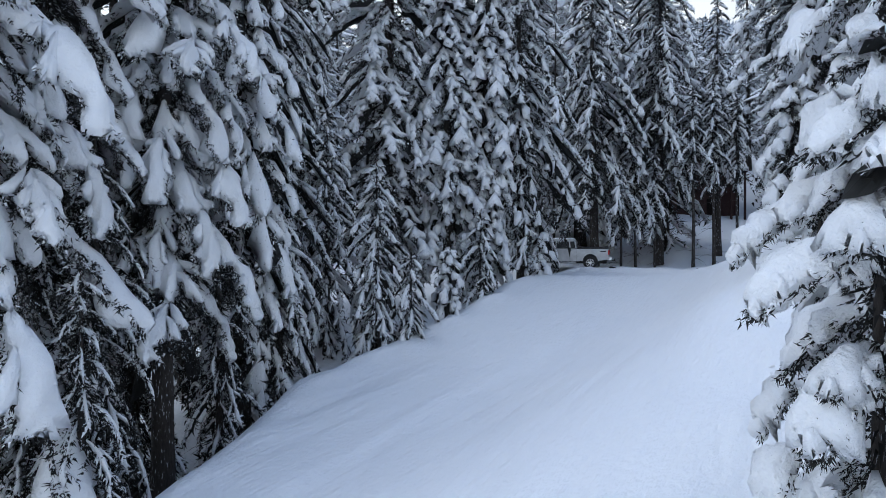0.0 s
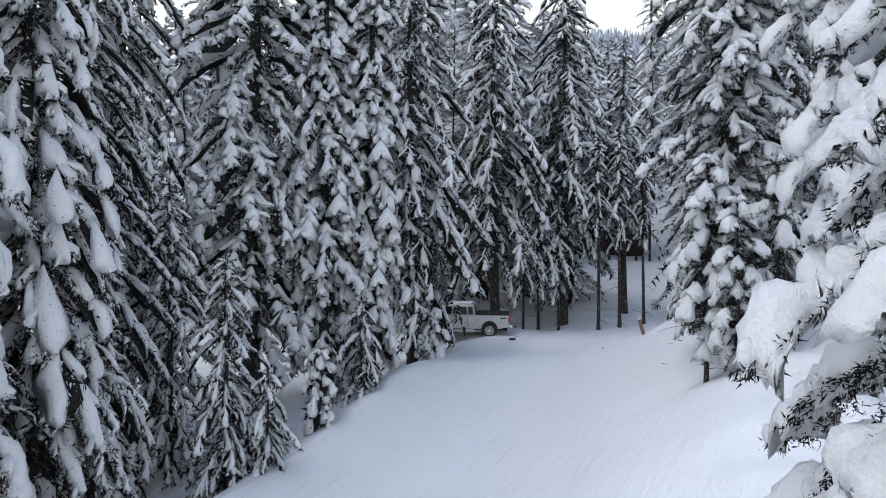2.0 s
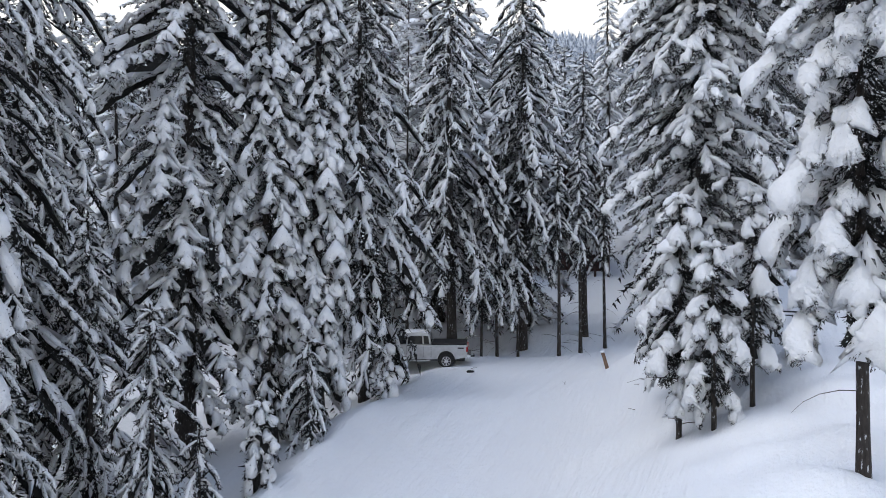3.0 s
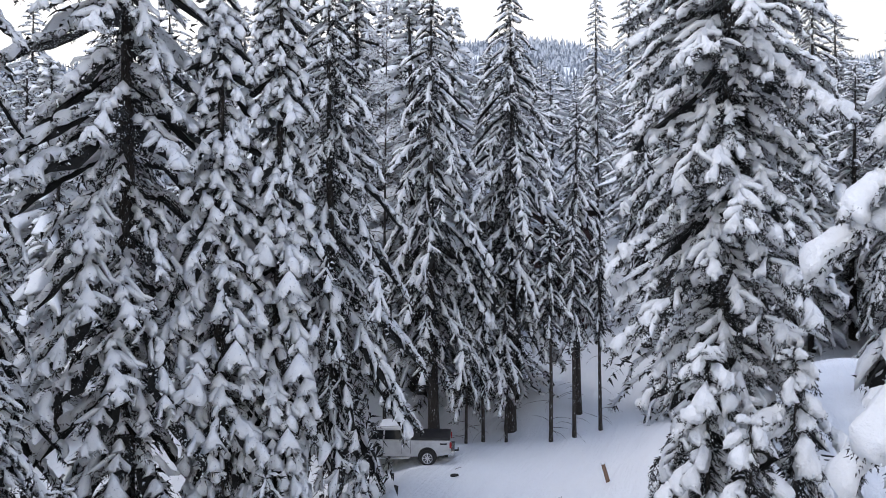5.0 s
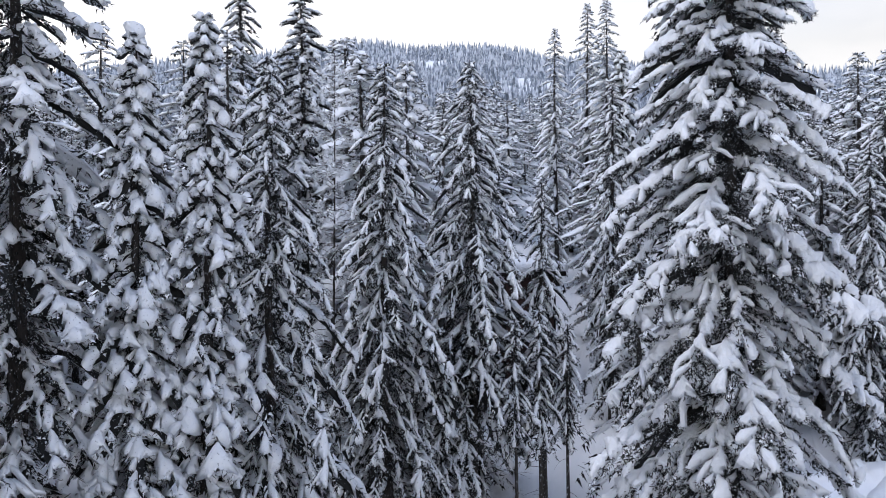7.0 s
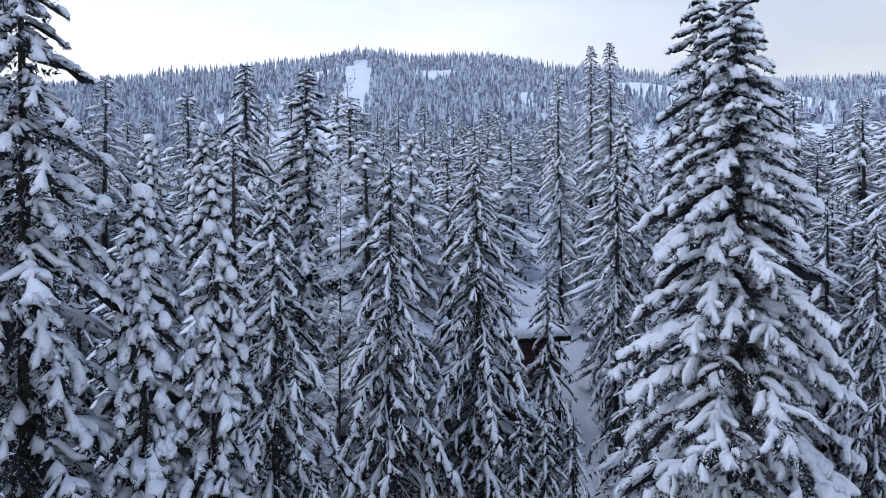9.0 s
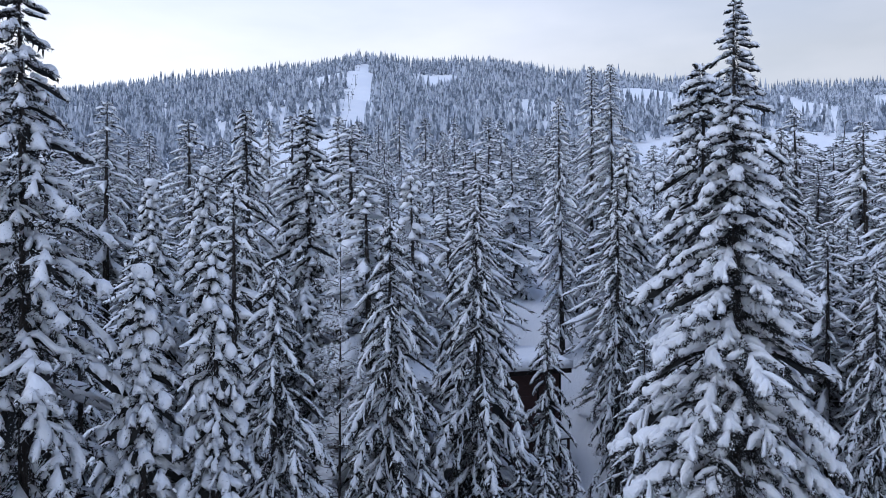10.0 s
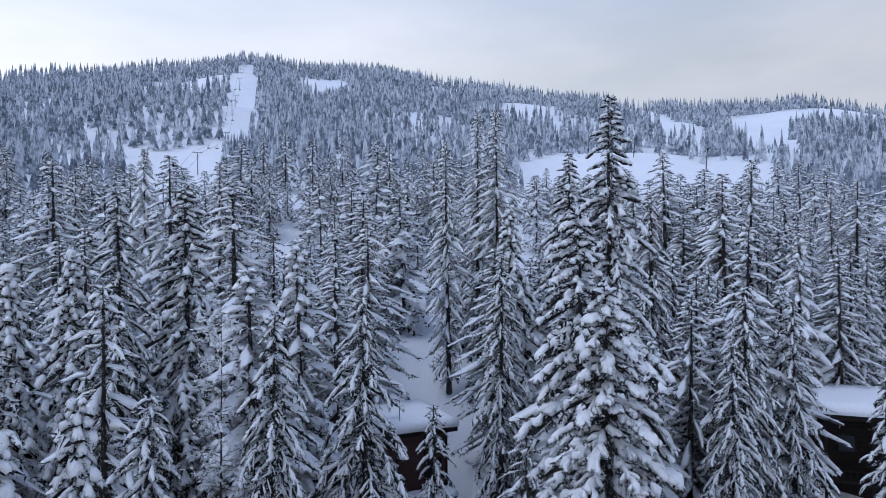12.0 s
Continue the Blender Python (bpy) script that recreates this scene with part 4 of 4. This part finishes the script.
def build_lodge():
    c = tagged(new("lodge"), "dark timber lodge with a deep snow-covered roof and a shaded balcony", "lodge")
    c.matrix_basis = pose(66.0, 59.8, 6.4, 0, 0, -45)
    part("wall", box(bmesh.new(), 0.6, 16, 1.2, 9, -3.0, 8.0, 0.03), DARKWOOD, c)
    for i in range(9):
        part("board", box(bmesh.new(), 0.62, 15.9, 1.15, 1.196, 3.2 + i * 0.5, 3.66 + i * 0.5, 0.01), DARKWOOD, c)
    roof = part("roof", box(bmesh.new(), -0.6, 17, -2.2, 9.8, 8.0, 8.5, 0.03), DARKWOOD, c)
    part("snow", snow_slab(bmesh.new(), -0.7, 17.1, -2.3, 9.9, 8.51, 1.0, 8, 20, 14), SNOW, roof, "deep layer of snow", True)
    part("balcony", box(bmesh.new(), 0.4, 16.4, -2.0, 1.14, 1.9, 2.15, 0.02), DARKWOOD, c)
    rail = part("railing", box(bmesh.new(), 0.4, 16.4, -2.0, -1.9, 3.05, 3.17, 0.02), DARKWOOD, c)
    for i in range(30):
        part("baluster", box(bmesh.new(), 0.5 + i * 0.54, 0.56 + i * 0.54, -1.98, -1.92, 2.15, 3.05), DARKWOOD, rail)
    for i in range(5):
        part("post", box(bmesh.new(), 0.5 + i * 3.9, 0.72 + i * 3.9, -2.0, -1.78, -3.0, 8.0, 0.02), DARKWOOD, c)
    window(c, 2.2, 3.6, 4.2, 5.8, 1.15)
    window(c, 5.6, 7.4, 4.2, 5.8, 1.15)
    window(c, 9.4, 11.0, 4.2, 5.8, 1.15)


def build_shelter():
    c = tagged(new("shelter"), "small open shelter with a deep block of snow on its roof", "shelter")
    c.matrix_basis = pose(25.0, 33.4, 5.9, 0, 0, -60)
    roof = part("roof", box(bmesh.new(), 0, 5.2, 0, 6.0, 2.2, 2.52, 0.02), DARKWOOD, c)
    part("snow", snow_slab(bmesh.new(), -0.02, 5.2, 0, 6.0, 2.53, 0.88, 12), SNOW, roof, "deep block of snow", True)
    for x, y in ((0.5, 0.4), (4.6, 0.4), (0.5, 5.5), (4.6, 5.5)):
        part("post", box(bmesh.new(), x, x + 0.16, y, y + 0.16, -1.2, 2.2, 0.01), DARKWOOD, c)
    part("back_wall", box(bmesh.new(), 0.5, 4.76, 5.66, 5.74, -1.2, 2.2, 0.01), DARKWOOD, c)


def build_sign_frame():
    c = tagged(new("sign_frame"), "black metal sign frame standing in the snow", "sign frame")
    gz = float(ground_z(19.6, 29.7))
    c.matrix_basis = pose(19.6, 29.7, gz, 0, 0, -40)
    outer = bmesh.new()
    for a, b in (((-0.45, 0, -0.5), (-0.45, 0, 1.1)), ((0.45, 0, -0.5), (0.45, 0, 1.1)), ((-0.47, 0, 1.08), (0.47, 0, 1.08))):
        rod(outer, a, b, 0.03)
    part("outer_frame", outer, BLACKSTEEL, c)
    inner = bmesh.new()
    for a, b in (((-0.3, 0.02, 0.1), (-0.3, 0.02, 0.96)), ((0.3, 0.02, 0.1), (0.3, 0.02, 0.96)), ((-0.32, 0.02, 0.94), (0.32, 0.02, 0.94)), ((-0.32, 0.02, 0.12), (0.32, 0.02, 0.12))):
        rod(inner, a, b, 0.022)
    part("inner_frame", inner, BLACKSTEEL, c)


build_cabin()
build_lodge()
build_shelter()
build_sign_frame()

# ---- pickup truck ----
PAINT, pn, pl, pb = material("silver_white_car_paint", 0.28, 0.15)
pv = coords(pn, pl, (1, 1, 1))
pl.new(ramp(pn, pl, noise_node(pn, pl, pv, 2.2, 4.0), [(0.35, (0.40, 0.40, 0.41)), (0.65, (0.52, 0.53, 0.54))]), pb.inputs["Base Color"])
RUBBER = mottled("black_rubber", [(0.3, (0.012, 0.012, 0.012)), (0.7, (0.03, 0.03, 0.03))], 8.0, 0.85)
CHROME = mottled("dull_chrome", [(0.3, (0.45, 0.46, 0.47)), (0.7, (0.65, 0.66, 0.67))], 6.0, 0.22, 1.0, bumps=0)
VINYL = mottled("black_vinyl_cover", [(0.3, (0.010, 0.010, 0.011)), (0.7, (0.022, 0.022, 0.024))], 5.0, 0.6)
REDLENS = mottled("red_lamp_lens", [(0.3, (0.28, 0.010, 0.012)), (0.7, (0.42, 0.02, 0.02))], 5.0, 0.2, bumps=0)


def side_profile(points, y0, y1, bevel=0.04):
    """A plate cut to a side outline of (x, z) points, from y0 to y1."""
    bm = bmesh.new()
    a = [bm.verts.new((x, y0, z)) for x, z in points]
    b = [bm.verts.new((x, y1, z)) for x, z in points]
    bm.faces.new(a[::-1])
    bm.faces.new(b)
    n = len(a)
    for i in range(n):
        bm.faces.new((a[i], a[(i + 1) % n], b[(i + 1) % n], b[i]))
    if bevel:
        es = [e for e in bm.edges if abs(e.verts[0].co.y - e.verts[1].co.y) < 1e-6]
        bmesh.ops.bevel(bm, geom=es, offset=bevel, segments=2, affect="EDGES", profile=0.6)
    return bm


def arch(cx, r, z0, n=9):
    """Points of a wheel arch from front to rear."""
    return [(cx + r * math.cos(math.pi * i / n), z0 + r * math.sin(math.pi * i / n)) for i in range(n + 1)]


def build_truck():
    t = tagged(new("pickup_truck"), "silver-white crew-cab pickup with a black bed cover, parked in snow", "truck")
    t.matrix_basis = pose(8.12, 46.42, 1.70, 0, 0, 166)
    low = [(3.10, 0.55), (3.12, 1.02), (3.0, 1.20), (1.55, 1.27), (1.50, 1.30), (-3.02, 1.30), (-3.06, 0.62)]
    under = arch(-1.85, 0.52, 0.50)[::-1] + [(-1.2, 0.50), (1.5, 0.50)] + arch(2.12, 0.52, 0.50)[::-1]
    part("body", side_profile(low + under, -1.0, 1.0), PAINT, t)
    cab = bmesh.new()
    r = bmesh.ops.create_cube(cab, size=1.0)
    for q in r["verts"]:
        top = q.co.z > 0
        fx = (1.55, 0.72) if q.co.x > 0 else (-0.98, -0.86)
        q.co = Vector((fx[1] if top else fx[0], (0.78 if top else 0.93) * (1 if q.co.y > 0 else -1), 1.96 if top else 1.28))
    bmesh.ops.bevel(cab, geom=list(cab.edges), offset=0.07, segments=3, affect="EDGES")
    part("cab", cab, PAINT, t)

    def side_glass(x0, x1, xa, xb, s):
        bm = bmesh.new()
        pts = [(x0, 1.36), (x1, 1.36), (xb, 1.80), (xa, 1.80)]
        vs = []
        for d in (0.0, 0.02):
            vs.append([bm.verts.new((x, s * (0.93 - (z - 1.28) / 0.68 * 0.15 + 0.004 + d), z)) for x, z in pts])
        bm.faces.new(vs[0])
        bm.faces.new(vs[1])
        for i in range(4):
            bm.faces.new((vs[0][i], vs[0][(i + 1) % 4], vs[1][(i + 1) % 4], vs[1][i]))
        part("side_window", bm, GLASS, t)

    for s in (1, -1):
        side_glass(0.45, 1.28, 0.40, 0.80, s)
        side_glass(-0.50, 0.36, -0.46, 0.32, s)
        side_glass(-0.88, -0.58, -0.82, -0.54, s)
        for x in (1.40, 0.40, -0.54, -0.99):
            part("door_seam", box(bmesh.new(), x - 0.008, x + 0.008, s * 0.998, s * 1.004, 0.62, 1.27), RUBBER, t)
        for x in (0.52, -0.42):
            part("door_handle", box(bmesh.new(), x, x + 0.16, s * 0.99, s * 1.03, 1.12, 1.16, 0.01), PAINT, t)
        mir = part("mirror", box(bmesh.new(), 1.15, 1.32, min(s * 1.05, s * 1.28), max(s * 1.05, s * 1.28), 1.36, 1.66, 0.03), RUBBER, t)
        part("mirror_arm", rod(bmesh.new(), (1.22, s * 0.9, 1.38), (1.22, s * 1.08, 1.42), 0.03), RUBBER, mir)
        part("running_board", box(bmesh.new(), -0.95, 1.45, min(s * 0.92, s * 1.08), max(s * 0.92, s * 1.08), 0.40, 0.47, 0.02), CHROME, t)
        part("tail_light", box(bmesh.new(), -3.09, -2.98, min(s * 0.86, s * 1.015), max(s * 0.86, s * 1.015), 0.92, 1.22, 0.02), REDLENS, t)
        part("decal", box(bmesh.new(), -2.86, -2.50, s * 1.001, s * 1.005, 1.10, 1.18), BLACKSTEEL, t)
        part("headlight", box(bmesh.new(), 2.96, 3.13, min(s * 0.62, s * 0.97), max(s * 0.62, s * 0.97), 0.80, 1.08, 0.03), GLASS, t)
        for cx in (-1.85, 2.12):
            lip = bmesh.new()
            pts = arch(cx, 0.52, 0.50, 10)
            for (xa, za), (xb, zb) in zip(pts, pts[1:]):
                rod(lip, (xa, s * 1.0, za), (xb, s * 1.0, zb), 0.028, seg=6)
            part("arch_trim", lip, PAINT, t)
            liner = bmesh.new()
            rod(liner, (cx, s * 0.55, 0.52), (cx, s * 0.93, 0.52), 0.51, seg=20)
            part("arch_liner", liner, RUBBER, t)
            w = part("wheel", rod(bmesh.new(), (cx, s * 0.74, 0.40), (cx, s * 0.95, 0.40), 0.26, seg=20), RUBBER, t)
            ty = bmesh.new()
            prof = [(0.27, 0.72), (0.37, 0.72), (0.405, 0.76), (0.41, 0.85), (0.405, 0.94), (0.37, 0.985), (0.27, 0.975)]
            rings = [[ty.verts.new((cx + rr * math.cos(a), s * yy, 0.40 + rr * math.sin(a))) for rr, yy in prof] for a in [2 * math.pi * i / 28 for i in range(28)]]
            for i in range(28):
                for j in range(len(prof) - 1):
                    ty.faces.new((rings[i][j], rings[i][j + 1], rings[(i + 1) % 28][j + 1], rings[(i + 1) % 28][j]))
            part("tyre", ty, RUBBER, w, "", True)
            rim = bmesh.new()
            for i in range(8):
                a = 2 * math.pi * i / 8
                rod(rim, (cx, s * 0.985, 0.40), (cx + 0.24 * math.cos(a), s * 0.975, 0.40 + 0.24 * math.sin(a)), 0.045, 0.035, 6)
            rod(rim, (cx, s * 0.95, 0.40), (cx, s * 1.0, 0.40), 0.075, 0.06, 12)
            for i in range(20):
                a, b = 2 * math.pi * i / 20, 2 * math.pi * (i + 1) / 20
                rod(rim, (cx + 0.25 * math.cos(a), s * 0.975, 0.40 + 0.25 * math.sin(a)), (cx + 0.25 * math.cos(b), s * 0.975, 0.40 + 0.25 * math.sin(b)), 0.03, seg=5)
            part("rim", rim, CHROME, w)
    part("bed_cover", box(bmesh.new(), -3.02, -1.0, -0.92, 0.92, 1.29, 1.43, 0.05), VINYL, t)
    part("windshield", side_profile([(1.50, 1.36), (1.52, 1.38), (0.84, 1.90), (0.82, 1.88)], -0.76, 0.76, 0), GLASS, t)
    part("rear_window", side_profile([(-0.985, 1.42), (-0.965, 1.42), (-0.89, 1.82), (-0.91, 1.82)], -0.6, 0.6, 0), GLASS, t)
    part("rear_bumper", box(bmesh.new(), -3.24, -3.02, -0.94, 0.94, 0.55, 0.76, 0.03), CHROME, t)
    part("front_bumper", box(bmesh.new(), 3.05, 3.26, -0.98, 0.98, 0.46, 0.74, 0.04), CHROME, t)
    part("grille", box(bmesh.new(), 3.08, 3.15, -0.6, 0.6, 0.78, 1.14, 0.02), CHROME, t)
    part("chassis", box(bmesh.new(), -2.9, 2.9, -0.55, 0.55, 0.34, 0.56, 0.03), RUBBER, t)
    hitch = bmesh.new()
    box(hitch, -3.46, -3.1, -0.04, 0.04, 0.50, 0.58, 0.01)
    rod(hitch, (-3.42, 0, 0.58), (-3.42, 0, 0.68), 0.03)
    rod(hitch, (-3.36, -0.09, 0.54), (-3.36, 0.09, 0.54), 0.025)
    part("hitch", hitch, BLACKSTEEL, t)
    roof_snow = bmesh.new()
    snow_slab(roof_snow, -0.78, 0.62, -0.66, 0.66, 1.965, 0.07, 31, 8, 8)
    part("snow", roof_snow, SNOW, t, "thin layer of snow on the roof", True)


build_truck()

# ---- small things by the road ----
STUMPWOOD = mottled("split_weathered_wood", [(0.3, (0.12, 0.07, 0.045)), (0.7, (0.30, 0.19, 0.13))], 6.0, 0.8, stretch=(4, 4, 0.7), bumps=0.6)


def build_post():
    p = tagged(new("leaning_post"), "short leaning wooden post with a small cap of snow", "post")
    p.matrix_basis = pose(16.5, 38.5, float(ground_z(16.5, 38.5)), -6, -16, 20)
    bm = bmesh.new()
    rod(bm, (0, 0, -0.3), (0, 0, 0.85), 0.10, 0.085, 10)
    part("post", bm, STUMPWOOD, p)
    cap = bmesh.new()
    bmesh.ops.create_icosphere(cap, subdivisions=2, radius=0.12)
    for q in cap.verts:
        q.co = Vector((q.co.x, q.co.y, 0.88 + q.co.z * 0.55))
    part("snow_cap", cap, SNOW, p, "", True)


def build_clod():
    bm = bmesh.new()
    bmesh.ops.create_icosphere(bm, subdivisions=2, radius=0.2)
    r = np.random.RandomState(2)
    for q in bm.verts:
        q.co = Vector((q.co.x * 1.15, q.co.y * 0.8, q.co.z * 0.35)) * (1 + 0.2 * float(r.uniform(-1, 1)))
    p = tagged(part("ice_clod", bm, RUBBER, None), "flat dark clod of dirty ice lying on snow", "clod")
    p.location = (10.6, 42.95, float(ground_z(10.6, 42.95)) + 0.04)


def build_stick(x, y, length, turn):
    """A crooked fallen twig lying on the snow."""
    st = tagged(new("fallen_twig"), "short dark fallen twig lying on the snow", "twig", "fallen twigs")
    st.matrix_basis = pose(x, y, float(ground_z(x, y)) + 0.015, 0, 0, turn)
    bm = bmesh.new()
    rod(bm, (-length / 2, 0, 0.01), (0, 0.03, 0.03), 0.014, 0.012, 6)
    rod(bm, (0, 0.03, 0.03), (length / 2, -0.02, 0.05), 0.012, 0.006, 6)
    rod(bm, (0, 0.03, 0.03), (length * 0.25, 0.12, 0.06), 0.008, 0.004, 5)
    part("stem", bm, TWIG, st)


for k, (x, y) in enumerate([(11.03, 43.94), (14.43, 38.82), (15.91, 33.54), (14.36, 31.46), (15.58, 33.48)]):
    build_stick(x, y, 0.35 + 0.12 * (k % 3), 20 + 47 * k)
build_post()
build_clod()

# ---- chairlift and summit huts on the hill ----
LIFT = [(12.4, 179), (22.5, 208), (33.7, 237), (42.5, 285), (51.3, 335), (65, 414), (81, 508), (97.7, 606)]


def build_tower(x, y, ang):
    t = tagged(new("chairlift_tower"), "grey steel chairlift tower with a crossarm, on the snowy slope", "lift tower", "chairlift towers")
    t.matrix_basis = pose(x, y, float(ground_z(x, y)), 0, 0, ang) @ Matrix.Scale(0.55, 4)
    part("mast", rod(bmesh.new(), (0, 0, -1), (0, 0, 11), 0.24, 0.17), GALV, t)
    part("crossarm", box(bmesh.new(), -2.3, 2.3, -0.12, 0.12, 10.75, 11.05, 0.03), GALV, t)
    for sx in (-1, 1):
        part("sheave_train", box(bmesh.new(), sx * 2.1 - 0.12, sx * 2.1 + 0.12, -1.1, 1.1, 11.05, 11.3, 0.03), GALV, t)
    part("ladder", box(bmesh.new(), -0.2, 0.2, -0.5, -0.42, 1, 10.6, 0.01), GALV, t)


def build_chair(x, y, z, ang):
    t = tagged(new("lift_chair"), "small dark chairlift chair hanging from its cable", "lift chair", "chairlift chairs")
    t.matrix_basis = pose(x, y, z, 0, 0, ang) @ Matrix.Scale(0.38, 4)
    hang = bmesh.new()
    rod(hang, (0, 0, 0), (0, -0.3, -1.8), 0.06, seg=5)
    part("hanger", hang, GALV, t)
    part("seat", box(bmesh.new(), -1.1, 1.1, -0.35, 0.25, -2.5, -2.38, 0.02), BLACKSTEEL, t)
    part("backrest", box(bmesh.new(), -1.1, 1.1, -0.42, -0.34, -2.4, -1.8, 0.02), BLACKSTEEL, t)


lift_ang = -math.degrees(math.atan2(LIFT[-1][0] - LIFT[0][0], LIFT[-1][1] - LIFT[0][1]))
for x, y in LIFT:
    build_tower(x, y, lift_ang)
ax = Vector((math.cos(radians(lift_ang)), math.sin(radians(lift_ang)), 0))
for sx in (-1, 1):
    line = []
    for (xa, ya), (xb, yb) in zip(LIFT, LIFT[1:]):
        a = Vector((xa, ya, float(ground_z(xa, ya)) + 6.2)) + ax * sx * 1.15
        b = Vector((xb, yb, float(ground_z(xb, yb)) + 6.2)) + ax * sx * 1.15
        n = max(2, int((b - a).length / 30))
        pts = [a.lerp(b, k / n) - Vector((0, 0, 5.0 * (k / n) * (1 - k / n))) for k in range(n + 1)]
        line += pts[:-1] if (xb, yb) != LIFT[-1] else pts
        for p in pts[1:-1]:
            build_chair(p.x, p.y, p.z, lift_ang)
    ring = np.array([tuple(ax * c + Vector((0, 0, d))) for c, d in ((0.03, 0), (0, 0.03), (-0.03, 0), (0, -0.03))])
    v = (np.array([tuple(p) for p in line])[:, None] + ring).reshape(-1, 3)
    tagged(new("haul_cable", mesh_arrays("haul_cable", v, tube_faces(len(line), 4), BLACKSTEEL)), "thin steel haul cable strung between the lift towers", "cable")


def build_hut(x, y, w, d, h, ang, label):
    t = tagged(new("summit_hut"), label, "hut")
    t.matrix_basis = pose(x, y, float(ground_z(x, y)) - 0.5, 0, 0, ang)
    part("wall", box(bmesh.new(), -w / 2, w / 2, -d / 2, d / 2, -1, h, 0.05), DARKWOOD, t)
    part("roof", side_profile([(-w / 2 - 0.6, h), (0, h + 2.2), (w / 2 + 0.6, h), (w / 2 + 0.6, h + 0.3), (0, h + 2.6), (-w / 2 - 0.6, h + 0.3)], -d / 2 - 0.6, d / 2 + 0.6, 0), SNOW, t)
    part("window", box(bmesh.new(), -w / 4, w / 4, -d / 2 - 0.05, -d / 2 - 0.01, h * 0.4, h * 0.8), GLASS, t)


build_hut(106, 646, 4, 4, 2.8, -10, "dark summit hut at the top of the chairlift")
build_hut(268, 597, 4, 4, 3, -25, "small dark hut on the hill's shoulder")
for x, y in ((157, 216), (166, 202), (174, 177), (109, 203)):
    p = tagged(new("snow_gun"), "thin dark pole of a snow gun on the ski run", "snow gun", "snow guns")
    p.matrix_basis = pose(x, y, float(ground_z(x, y)), 0, 6, 0)
    part("pole", rod(bmesh.new(), (0, 0, -0.5), (0, 0, 6.5), 0.16, 0.12, 7), BLACKSTEEL, p)
    part("nozzle", rod(bmesh.new(), (0, 0, 6.4), (1.3, 0, 7.2), 0.22, 0.12, 7), BLACKSTEEL, p)
